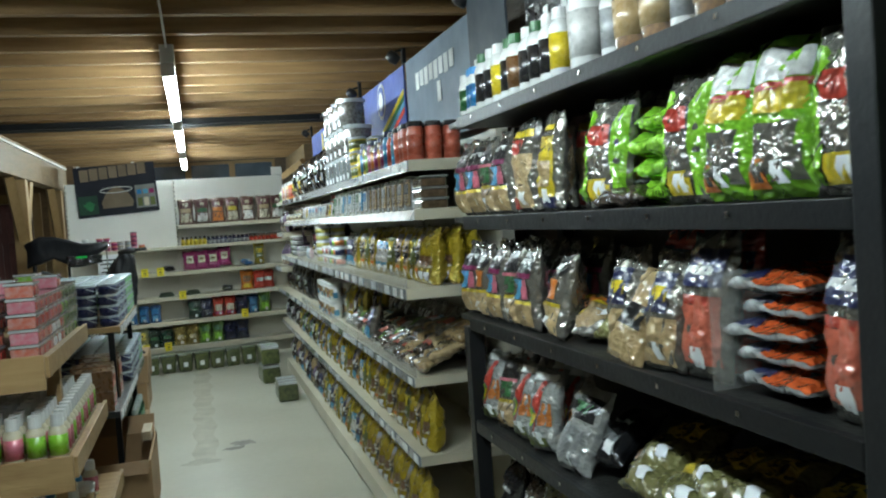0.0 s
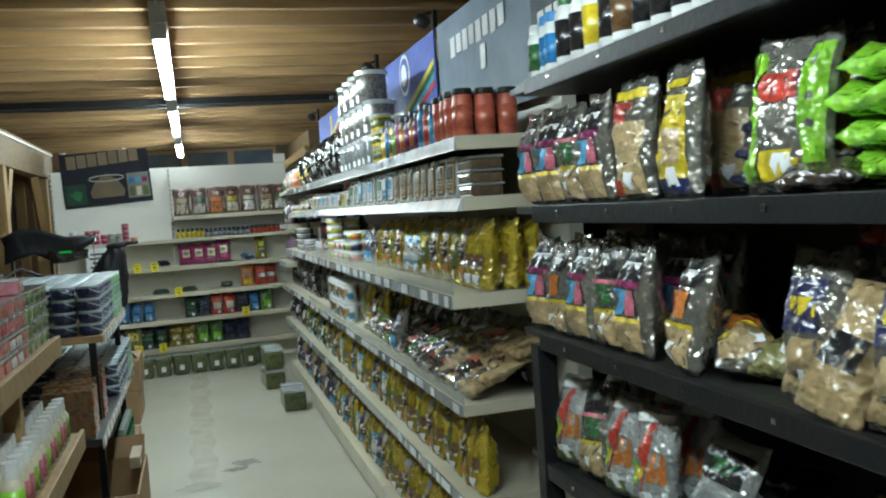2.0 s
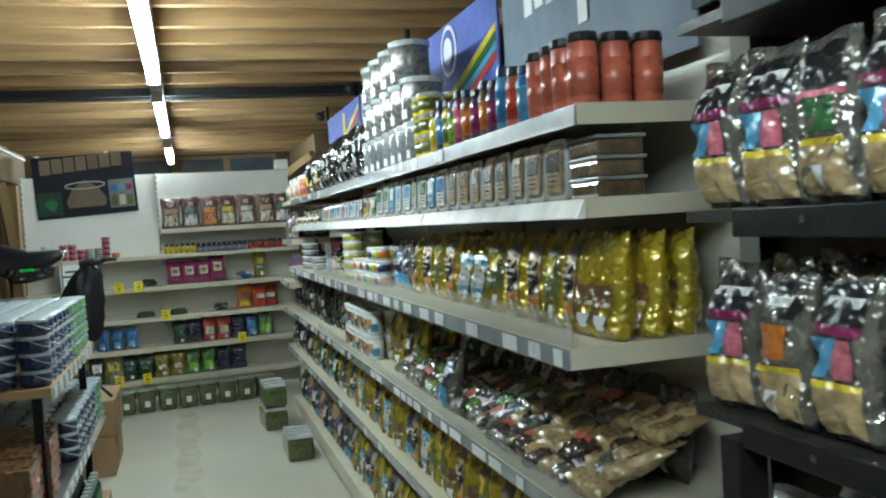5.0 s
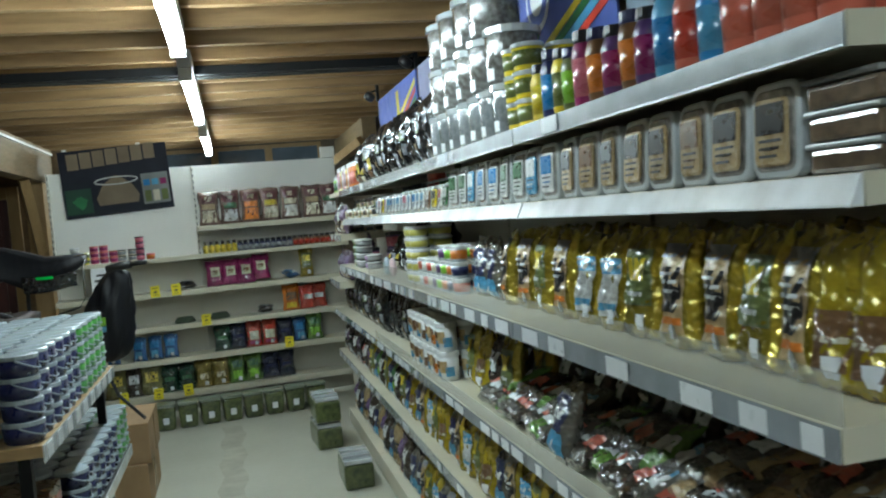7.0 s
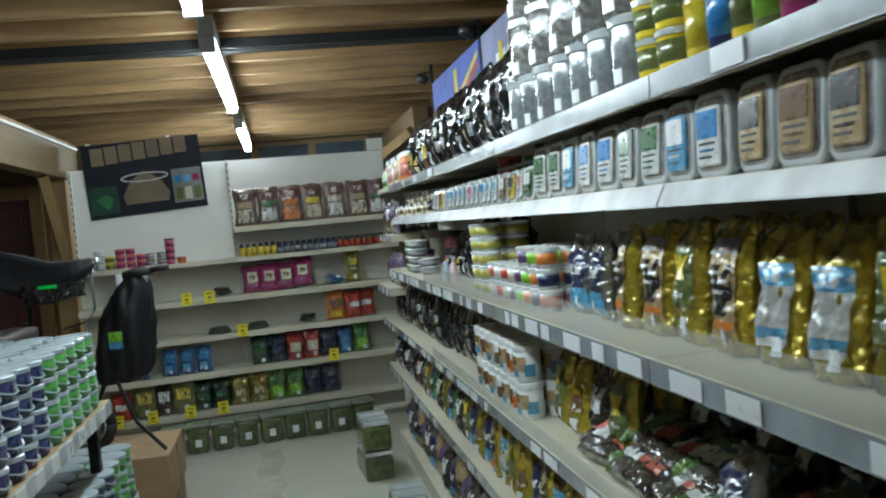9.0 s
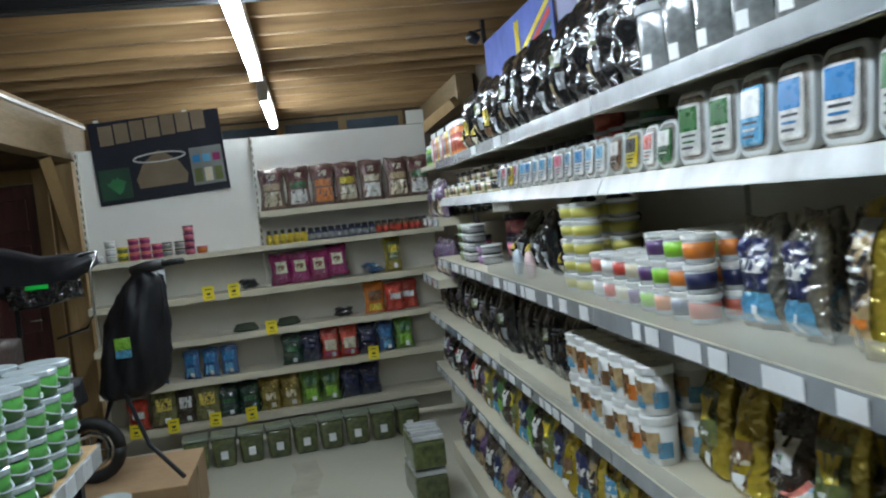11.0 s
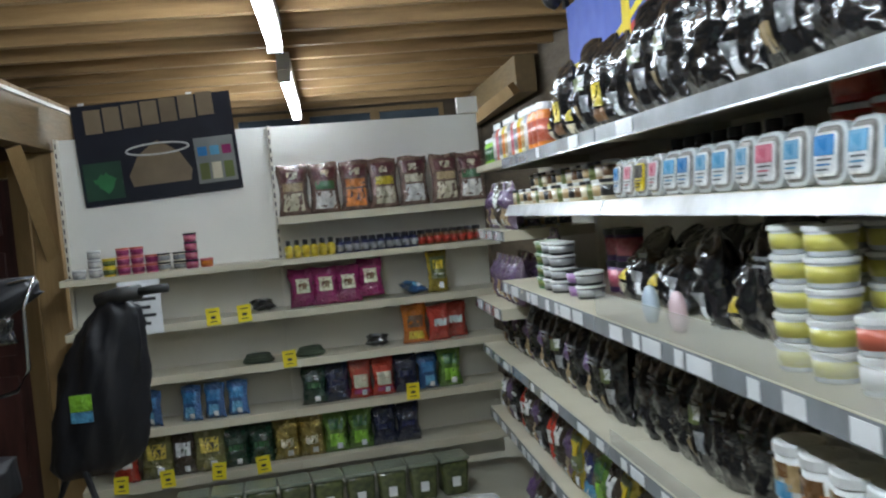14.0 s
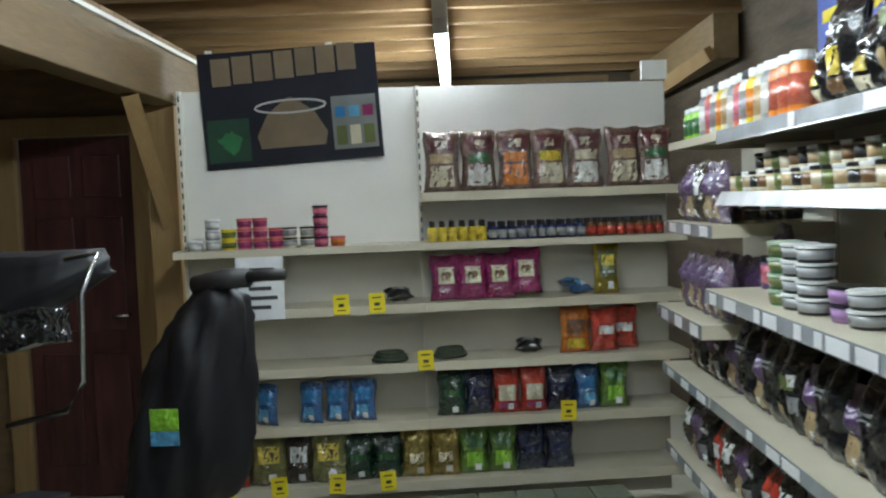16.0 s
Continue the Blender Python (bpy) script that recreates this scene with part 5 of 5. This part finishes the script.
lump = bait_bag("small dark crumpled bag lying on the shelf", 0.13, 0.10, 0.05, F("black"), [("label", -0.5, 0.5, 0.3, 0.6, P("grey"))], seed=51.0, sticker=False)
far(lump, -0.11, s3 + 0.02, 0.08, 12, -70)
far(lump, 0.48, s4 + 0.02, 0.10, -12, -70)
# pots on the empty bay
pinks = [pot("small %s bait pot with a %s lid" % (n, l), 0.034, 0.046, K(n), K(l), S(a)) for n, l, a in (("grey", "white", "silver"), ("yellow", "yellow", "olive"), ("pink", "coral", "magenta"), ("cream", "black", "grey"), ("magenta", "black", "pink"), ("coral", "pink", "orange"))]
for x, k, n in ((-1.02, 0, 1), (-0.94, 0, 3), (-0.87, 1, 2), (-0.80, 2, 3), (-0.73, 2, 3), (-0.66, 2, 2), (-0.60, 3, 2), (-0.52, 3, 2), (-0.46, 4, 4), (-0.385, 5, 1)):
    for q in range(n):
        far(pinks[k], x, s2 + 0.0465 * q, 0.05, 0, 0)
notice = thing("paper_notice", "white paper notice with dark print hung from the shelf", "notice")
part("sheet", blocks((-0.84, -0.63, -0.006, -0.004, 1.02, 1.30)), ticket_white, notice)
for q, w in enumerate((0.13, 0.16, 0.10, 0.15, 0.09)):
    part("text_bar", blocks((-0.735 - w / 2, -0.735 + w / 2, -0.0078, -0.0062, 1.235 - 0.042 * q, 1.252 - 0.042 * q)), ink, notice)
notice.matrix_basis = END


def tag(x, z, lean):
    t = thing("price_tag", "bright yellow price tag clipped to the shelf edge", "price tag", "yellow price tags")
    part("card", blocks((-0.036, 0.036, -0.003, -0.001, -0.045, 0.045), bevel=0.0), ticket_yellow, t)
    for za, zb, w in ((0.022, 0.028, 0.02), (-0.012, 0.002, 0.012), (-0.03, -0.025, 0.018)):
        part("text_bar", blocks((-w, w, -0.0045, -0.0032, za, zb)), ink, t)
    t.matrix_basis = END @ pose(x, -0.004, z, 0, lean, 0)


for x, z in ((-0.38, s3), (-0.22, s3), (-0.01, s4), (0.64, s5), (-0.92, s6), (-0.69, s6), (-0.43, s6), (-0.2, s6)):
    tag(x, z + 0.012, 4 * math.sin(40 * x))

# poster: dark, with plain printed shapes
ps = thing("poster", "dark navy poster with gold block lettering and printed pictures", "poster")
part("sheet", blocks((-1.0, -0.17, 0.262, 0.266, 1.72, 2.26)), flat("poster_dark", (0.010, 0.011, 0.020)), ps)
for q in range(7):
    part("print", blocks((-0.94 + 0.098 * q, -0.94 + 0.098 * q + 0.086, 0.258, 0.2602, 2.105 + 0.006 * q, 2.232 + 0.006 * q)), flat("letter_tan", (0.20, 0.15, 0.095)), ps)
bm = lathe([(0.0, 0.0), (0.15, 0.0), (0.165, 0.06), (0.11, 0.16), (0.03, 0.22), (0.0, 0.235)], 18, 1.0, 0.008)
bmesh.ops.translate(bm, verts=bm.verts[:], vec=(-0.59, 0.2602, 1.80))
part("picture", bm, flat("letter_tan", (0.20, 0.15, 0.095)), ps)
part("picture", rod([(-0.59 + 0.165 * math.cos(a), 0.2585, 1.99 + 0.03 * math.sin(a)) for a in [2 * math.pi * k / 20 for k in range(21)]], 0.005, 6), flat("silver", (0.5, 0.5, 0.48)), ps)
part("picture", blocks((-0.985, -0.79, 0.258, 0.2602, 1.75, 1.95)), flat("dark_green", (0.02, 0.06, 0.035)), ps)
part("picture", splat(0, 0, 0.06, 11), flat("leaf", (0.03, 0.16, 0.06)), ps).matrix_basis = pose(-0.88, 0.262, 1.84, 90)
part("picture", blocks((-0.40, -0.19, 0.258, 0.2602, 1.77, 2.02)), flat("grey", (0.2, 0.21, 0.2)), ps)
for q, n in enumerate(("blue", "sky", "magenta")):
    part("picture", blocks((-0.385 + 0.065 * q, -0.335 + 0.065 * q, 0.2562, 0.2578, 1.92, 1.97)), flat(n, C[n]), ps)
    part("picture", blocks((-0.385 + 0.065 * q, -0.335 + 0.065 * q, 0.2562, 0.2578, 1.79, 1.88)), flat(("olive", "cream", "olive")[q], C[("olive", "cream", "olive")[q]]), ps)
for x in (-0.96, -0.4):
    part("clip", blocks((x, x + 0.03, 0.2665, 0.28, 2.22, 2.275)), ticket_white, ps)
ps.matrix_basis = END @ pose(-0.585, 0, 1.99) @ pose(0, 0, 0, 0, -3.0, 0) @ pose(0.585, 0, -1.99)

# floor bins under the end wall shelving
camo = mat("camo_green", (0.12, 0.14, 0.045), rough=0.3, vary=0.25, scale=26, bump=0.1, second=(0.03, 0.045, 0.015), coat=0.6)
def floor_bin(w, d, h):
    b = thing("bait_bin", "olive green tapered bait bin with a pale lid on the floor", "bin", "green bins on the floor")
    bm = bmesh.new()
    lo = [bm.verts.new((x * w * 0.42, y * d * 0.42, 0)) for x, y in ((-1, -1), (1, -1), (1, 1), (-1, 1))]
    hi = [bm.verts.new((x * w * 0.5, y * d * 0.5, h * 0.9)) for x, y in ((-1, -1), (1, -1), (1, 1), (-1, 1))]
    bm.faces.new(lo[::-1])
    bm.faces.new(hi)
    for q in range(4):
        bm.faces.new((lo[q], lo[(q + 1) % 4], hi[(q + 1) % 4], hi[q]))
    bmesh.ops.bevel(bm, geom=bm.edges[:], offset=0.018, segments=3, affect="EDGES", profile=0.5)
    part("body", bm, camo, b, smooth=True)
    part("lid", blocks((-w * 0.52, w * 0.52, -d * 0.52, d * 0.52, h * 0.9, h), bevel=0.008), plastic("lid_grey_green", (0.22, 0.25, 0.19)), b)
    part("label", blocks((-w * 0.14, w * 0.14, -d * 0.5 - 0.002, -d * 0.5 + 0.012, h * 0.26, h * 0.5)), ticket_white, b)
    return b


bin_a = floor_bin(0.155, 0.16, 0.205)
for q in range(9):
    far(bin_a, -0.56 + 0.168 * q, 0.0, -0.17, 3 * math.sin(5 * q), 0)
crate_tubs = thing("bait_crate", "green camo crate packed with clear tubs on the floor", "crate", "green crates on the floor")
part("body", blocks((-0.085, 0.085, -0.17, 0.17, 0.0, 0.14), bevel=0.02), camo, crate_tubs)
for q in range(5):
    part("tub", blocks((-0.08, 0.08, -0.165 + 0.066 * q, -0.107 + 0.066 * q, 0.141, 0.168 + 0.01 * (q % 2)), bevel=0.008), clear_tub, crate_tubs)
put(crate_tubs, -0.22, 4.02, 0.0, 0)
put(crate_tubs, -0.29, 4.98, 0.0, 4)
put(crate_tubs, -0.285, 4.97, 0.18, 2)

# ---- goods island on the other side of the aisle ----
bare_wood = mat("bare_wood", (0.42, 0.28, 0.13), rough=0.55, vary=0.12, scale=5, bump=0.2, bump_scale=20, second=(0.31, 0.19, 0.08), stretch=(1, 6, 6))
stand = thing("display_stand", "stepped pale wooden display stand stacked with bait tubs", "display stand")
for x0, y0, y1, z, lip in ((-1.40, -0.32, 0.78, 1.09, 0.07), (-1.325, -0.40, 0.62, 0.755, 0.07), (-1.31, -0.05, 0.92, 0.36, 0.06)):
    t = part("tray", blocks((-2.05, x0, y0, y1, z - 0.02, z)), bare_wood, stand, "pale wooden tray")
    part("tray_front", blocks((-2.05, x0 + 0.004, y0 - 0.018, y0 - 0.001, z - 0.10, z + 0.02), bevel=0.003), bare_wood, t)
    part("tray_side", blocks((x0 + 0.001, x0 + 0.016, y0 + 0.001, y1, z - 0.06, z + 0.012), bevel=0.003), bare_wood, t)
for y in (0.05, 0.86):
    for x in (-2.02, -1.46):
        part("leg", blocks((x, x + 0.05, y, y + 0.05, 0.0, 1.068 if y < 0.7 else 0.338)), bare_wood, stand)
box_tubs = []
for n, a in (("pink", "coral"), ("coral", "red"), ("red", "white"), ("lime", "olive")):
    b = thing("square_tub", "clear plastic tub of %s bait in a stack" % n, "bait tub", "stacked tubs on the stand")
    part("body", blocks((-0.055, 0.055, -0.045, 0.045, 0.0, 0.043), bevel=0.008), mat("fill_" + n, C[n], rough=0.25, vary=0.15, scale=40, bump=0.1, coat=1.0, second=tuple(0.5 * q + 0.25 for q in C[n])), b)
    part("lid", blocks((-0.058, 0.058, -0.048, 0.048, 0.0435, 0.053), bevel=0.003), clear_tub, b, "clear lid")
    part("label", blocks((-0.03, 0.03, -0.0485, -0.0455, 0.008, 0.036)), P(a), b)
    box_tubs.append(b)
rng = random.Random(8)
for i in range(10):
    for j in range(4):
        top = 4 if (i + 2 * j) % 5 else 5
        for k in range(top):
            if j and i and k < top - 2:
                continue
            p = box_tubs[(0 if k % 2 else 1) if i < 3 else (2 if k < 2 and i < 5 else 0 if i < 6 else 3) if j < 2 else 1]
            put(p, -1.462 - 0.122 * j, -0.24 + 0.104 * i, 1.091 + 0.0535 * k, LEFT + rng.uniform(-2, 2))
lip_bottle = bottle("white capped bait bottle with a pink and green label", 0.031, 0.155, K("cream"), K("white"), S("pink"), neck=0.6, cap_h=0.26)
lip_bottle_b = bottle("white capped bait bottle with a green label", 0.031, 0.155, K("cream"), K("white"), S("lime"), neck=0.6, cap_h=0.26)
for i in range(13):
    for j in range(6):
        put((lip_bottle, lip_bottle_b)[(i + j) % 2 if j else i % 3 == 0], -1.372 - 0.07 * j, -0.34 + 0.07 * i, 0.756, rng.uniform(0, 360))
spray = bottle("blue bait spray bottle with a white trigger cap", 0.034, 0.2, K("blue"), K("white"), S("white"), neck=0.5, cap_h=0.3)
for i in range(5):
    put((spray, lip_bottle, white_tub)[i % 3], -1.40 - 0.05 * (i % 2), 0.06 + 0.13 * i, 0.361, 90)
    put((lip_bottle_b, spray)[i % 2], -1.53, 0.12 + 0.13 * i, 0.361, 90)

sh = thing("goods_shelf", "dark steel shelf rack stacked with lidded bait tubs", "shelving")
for z, y0, y1, x0 in ((1.015, 1.38, 2.70, -1.295), (0.63, 1.02, 3.0, -1.295)):
    s = part("shelf", blocks((-2.02, x0, y0, y1, z - 0.03, z), bevel=0.002), bare_wood if z > 1 else black_board, sh)
    part("price_strip", blocks((x0 + 0.001, x0 + 0.004, y0, y1, z - 0.045, z - 0.001)), strip_pale, s, "white price strip")
    for q in range(9):
        part("ticket", blocks((x0 + 0.0045, x0 + 0.0065, y0 + 0.03 + 0.14 * q, y0 + 0.10 + 0.14 * q, z - 0.043, z - 0.003)), ticket_white, s)
for y in (1.40, 2.64):
    for x in (-2.0, -1.36):
        part("leg", blocks((x, x + 0.03, y, y + 0.03, 0, 0.984)), black_steel, sh)


def lidded(label, body, band):
    b = thing("lidded_tub", label, "lidded tub", "stacked tubs on the goods shelf")
    part("body", lathe([(0.045, 0), (0.048, 0.003), (0.0505, 0.044)], 14), body, b, smooth=True)
    part("lid", lathe([(0.051, 0.0445), (0.053, 0.0455), (0.053, 0.0545), (0.05, 0.0565), (0.0, 0.0555)], 14), plastic("lid_white", (0.42, 0.48, 0.51), 0.2), b, "white lid")
    part("label", lathe([(0.0488, 0.004), (0.0525, 0.041)], 14), band, b, smooth=True)
    part("handle", rod([(0.054 * math.cos(a), -0.054 * math.sin(a), 0.044 - 0.028 * math.sin(a)) for a in [math.pi * k / 8 for k in range(9)]], 0.0022, 5), MATS["plastic_lid_white"], b, "thin white handle")
    return b


navy_tub = lidded("navy bait tub with a white lid in a stack", K("navy"), S("navy"))
leaf_tub = lidded("green labelled bait tub with a white lid in a stack", K("green"), plastic("leaf_green", (0.07, 0.27, 0.05)))
slate_tub = lidded("dark bait tub with a grey-white lid in a stack", K("black"), S("navy"))


def heap(protos, xs, y0, n, z, layers, split):
    for i in range(n):
        for j in range(xs):
            for k in range(layers):
                if j > 0 and 0 < i < n - 1 and k < layers - 1:
                    continue
                p = protos[1] if i >= split else protos[0]
                put(p, -1.348 - 0.11 * j + rng.uniform(-0.003, 0.003), y0 + 0.11 * i + rng.uniform(-0.003, 0.003), z + 0.057 * k, LEFT + rng.uniform(-12, 12))


heap((navy_tub, leaf_tub), 5, 1.455, 11, 1.016, 4, 6)
heap((slate_tub, leaf_tub), 5, 1.98, 10, 0.631, 3, 7)
maroon_box = carton("dark red printed bait carton in a stack", 0.16, 0.10, 0.2, S("brown"), S("red"), name="bait_carton")
for q in range(8):
    put(maroon_box, -1.32 - 0.02 * (q % 2), 1.12 + 0.19 * (q % 4), 0.631 + 0.101 * (q // 4), LEFT)
low_box = thing("carton", "closed brown cardboard carton on the floor", "carton")
part("box", blocks((-1.72, -1.26, 1.86, 2.7, 0.0, 0.30), bevel=0.005), card, low_box)
part("tape", blocks((-1.52, -1.46, 1.862, 2.698, 0.3005, 0.302)), mat("tape", (0.42, 0.30, 0.16), rough=0.25), low_box)
dark_bottle = bottle("small dark green bottle with a silver-green cap", 0.026, 0.16, plastic("bottle_green", (0.02, 0.07, 0.04), 0.15), plastic("cap_grey", (0.34, 0.40, 0.38)), S("green"), neck=0.6, cap_h=0.2)
for i in range(9):
    for j in range(6):
        put(dark_bottle, -1.30 - 0.06 * j, 1.93 + 0.06 * i, 0.301, rng.uniform(0, 360))
open_box = thing("cardboard_box", "empty open brown cardboard box on the floor", "cardboard box")
for side in ((-1.60, -1.18, 1.14, 1.15, 0, 0.34), (-1.60, -1.18, 1.81, 1.82, 0, 0.34), (-1.60, -1.59, 1.151, 1.809, 0, 0.34), (-1.19, -1.18, 1.151, 1.809, 0, 0.34), (-1.589, -1.191, 1.151, 1.809, 0.0, 0.01)):
    part("panel", blocks(side), card, open_box)
for a, b in (((-1.59, 1.14), (-1.19, 1.14)), ((-1.19, 1.81), (-1.59, 1.81))):
    bm = bmesh.new()
    out = -0.10 if a[1] < 1.5 else 0.08
    q = [bm.verts.new(v) for v in ((a[0], a[1], 0.341), (b[0], b[1], 0.341), (b[0], b[1] + out, 0.30 if out < 0 else 0.43), (a[0], a[1] + out, 0.30 if out < 0 else 0.43))]
    bm.faces.new(q)
    bmesh.ops.solidify(bm, geom=bm.faces[:], thickness=0.004)
    part("flap", bm, card, open_box, "folded cardboard flap")
pale_flap = blocks((-1.245, -1.195, 1.55, 1.78, 0.345, 0.40), bevel=0.004)
part("flap", pale_flap, mat("card_pale", (0.55, 0.45, 0.31), rough=0.7), open_box, "torn pale cardboard edge")

# ---- barrow with a black bag ----
bw = thing("tackle_barrow", "folded tackle barrow in a black cloth bag with foam handles", "barrow")
bm = bmesh.new()
prof = [(0.80, 0.10, 0.08), (0.83, 0.135, 0.10), (0.88, 0.142, 0.105), (0.93, 0.138, 0.11), (0.98, 0.14, 0.11), (1.05, 0.132, 0.105), (1.12, 0.13, 0.10), (1.18, 0.118, 0.09), (1.24, 0.104, 0.08), (1.28, 0.09, 0.07), (1.31, 0.075, 0.06), (1.335, 0.04, 0.04)]
rings = []
for h, (z, rx, ry) in enumerate(sorted(prof)):
    cx = -1.585 + 0.12 * (z - 0.86) / 0.47
    rings.append([bm.verts.new((cx + rx * math.cos(a) * (1 + 0.06 * math.sin(3 * a + 9 * z) + 0.06 * math.sin(8 * a - 10 * z)), 4.5 + ry * math.sin(a) * (1 + 0.10 * math.cos(4 * a + 11 * z) + 0.05 * math.sin(9 * a + 17 * z)), z)) for a in [2 * math.pi * k / 36 for k in range(36)]])
for a, b in zip(rings, rings[1:]):
    for k in range(36):
        bm.faces.new((a[k], a[(k + 1) % 36], b[(k + 1) % 36], b[k]))
bm.faces.new(rings[0][::-1])
bm.faces.new(rings[-1])
bmesh.ops.subdivide_edges(bm, edges=bm.edges[:], cuts=1, use_grid_fill=True)
for v in bm.verts:
    out = Vector((v.co.x + 1.585 - 0.255 * (v.co.z - 0.86), v.co.y - 4.5, 0.0))
    if out.length > 0.02:
        v.co += out.normalized() * (0.022 * noise.noise(Vector((v.co.x * 16, v.co.y * 16, v.co.z * 5))) + 0.008 * noise.noise(v.co * 34))
part("bag", bm, cloth_black, bw, "creased black cloth bag", smooth=True)
part("handle", rod([(-1.52, 4.48, 1.34), (-1.45, 4.46, 1.355), (-1.38, 4.44, 1.36)], 0.024, 10), rubber, bw, "black foam handle", smooth=True)
part("grip", rod([(-1.385, 4.44, 1.36), (-1.34, 4.42, 1.365), (-1.29, 4.40, 1.367)], 0.014, 10), rubber, bw, "black rubber grip", smooth=True)
part("patch", blocks((-1.605, -1.54, 4.366, 4.370, 1.02, 1.07)), P("lime"), bw, "lime green printed patch")
part("patch", blocks((-1.605, -1.54, 4.366, 4.370, 0.985, 1.018)), P("sky"), bw, "pale blue printed patch")
wheel = part("wheel", rod([(-1.74 + 0.115 * math.cos(a), 4.34, 0.62 + 0.115 * math.sin(a)) for a in [2 * math.pi * k / 20 for k in range(21)]], 0.026, 8), rubber, bw, "black rubber wheel", smooth=True)
part("rim", rod([(-1.74 + 0.07 * math.cos(a), 4.34, 0.62 + 0.07 * math.sin(a)) for a in [2 * math.pi * k / 12 for k in range(13)]], 0.012, 6), chrome, wheel)
for a in range(4):
    part("spoke", rod([(-1.74, 4.34, 0.62), (-1.74 + 0.07 * math.cos(a * 1.57), 4.34, 0.62 + 0.07 * math.sin(a * 1.57))], 0.006, 6), chrome, wheel)
part("axle", rod([(-1.74, 4.30, 0.62), (-1.74, 4.62, 0.62)], 0.010), black_steel, bw)
part("frame", rod([(-1.74, 4.45, 0.62), (-1.68, 4.5, 0.78), (-1.62, 4.5, 0.95), (-1.5, 4.48, 1.34)], 0.013), black_steel, bw)
part("leg", rod([(-1.62, 4.45, 0.87), (-1.5, 4.3, 0.62), (-1.36, 4.2, 0.492)], 0.010), black_steel, bw)
for q, (x0, x1, y0, y1, z0, z1) in enumerate(((-1.95, -1.36, 4.1, 4.75, 0.0, 0.25), (-1.9, -1.34, 4.12, 4.7, 0.251, 0.48))):
    b = thing("carton", "closed brown cardboard carton under the barrow", "carton")
    part("box", blocks((x0, x1, y0, y1, z0, z1), bevel=0.006), card, b)
    part("tape", blocks((x1 + 0.0005, x1 + 0.002, (y0 + y1) / 2 - 0.025, (y0 + y1) / 2 + 0.025, z0 + 0.01, z1 - 0.01)), MATS["tape"], b)

# ---- folding chair ----
ch = thing("folding_chair", "black padded folding fishing chair with a tubular frame", "chair")
def pad(x0, x1, y0, y1, z0, z1, seed):
    bm = bmesh.new()
    block(bm, x0, x1, y0, y1, z0, z1)
    bmesh.ops.subdivide_edges(bm, edges=bm.edges[:], cuts=5, use_grid_fill=True)
    for v in bm.verts:
        v.co += Vector((noise.noise(v.co * 9 + Vector((seed, 0, 0))), noise.noise(v.co * 9 + Vector((0, seed, 0))), noise.noise(v.co * 9 + Vector((0, 0, seed))))) * 0.03
    return bm


bm = pad(-2.30, -1.70, 4.02, 4.10, 1.30, 1.50, 1.0)
for v in bm.verts:
    t = max(0.0, (v.co.x + 1.95) / 0.25)
    v.co.z = v.co.z + t * (1.40 - v.co.z) * 0.75 + 0.03 * math.sin(14 * v.co.x)
part("backrest", bm, cloth_black, ch, "draped black cloth back", smooth=True)
part("backrest_flap", pad(-2.0, -1.74, 3.97, 4.01, 1.27, 1.36, 2.0), film("black_sheet", (0.02, 0.02, 0.022)), ch, "shiny black plastic flap", smooth=True)
part("seat", pad(-2.30, -1.80, 3.72, 4.12, 0.88, 0.96, 3.0), cloth_black, ch, smooth=True)
part("arm_frame", rod([(-1.74, 4.0, 1.44), (-1.67, 3.98, 1.45), (-1.70, 3.97, 1.38), (-1.70, 3.96, 1.22), (-1.73, 3.95, 1.17), (-1.84, 3.95, 1.145)], 0.0055), chrome, ch, "bent metal arm tube", smooth=True)
for x in (-2.26, -2.0):
    part("leg", rod([(x, 4.06, 1.32), (x, 4.04, 0.9), (x, 3.78, 0.012)], 0.011), black_steel, ch)
    part("leg", rod([(x, 3.76, 0.9), (x, 4.06, 0.012)], 0.011), black_steel, ch)
part("stretcher", rod([(-2.26, 3.92, 0.45), (-2.0, 3.92, 0.45)], 0.009), black_steel, ch)
part("tab", blocks((-1.93, -1.85, 3.955, 3.96, 1.335, 1.35)), plastic("neon_green", (0.02, 0.62, 0.08)), ch, "bright green tab")
ch.matrix_basis = pose(0.13, 0.0, 0)
tackle = thing("tackle_bag", "dark brown and black tackle bag behind the shelf", "bag")
part("body", pad(-2.2, -1.72, 3.1, 3.6, 1.016, 1.20, 6.0), mat("bag_brown", (0.05, 0.025, 0.018), rough=0.6, vary=0.3, bump=0.4), tackle, smooth=True)
part("strap", rod([(-2.1, 3.2, 1.19), (-1.95, 3.3, 1.27), (-1.8, 3.4, 1.19)], 0.012), rubber, tackle)
ts = thing("side_table", "low dark side table behind the goods shelf", "table")
part("top", blocks((-2.25, -1.68, 3.05, 3.66, 0.985, 1.012), bevel=0.003), black_board, ts)
for x in (-2.22, -1.74):
    for y in (3.08, 3.6):
        part("leg", blocks((x, x + 0.03, y, y + 0.03, 0, 0.984)), black_steel, ts)
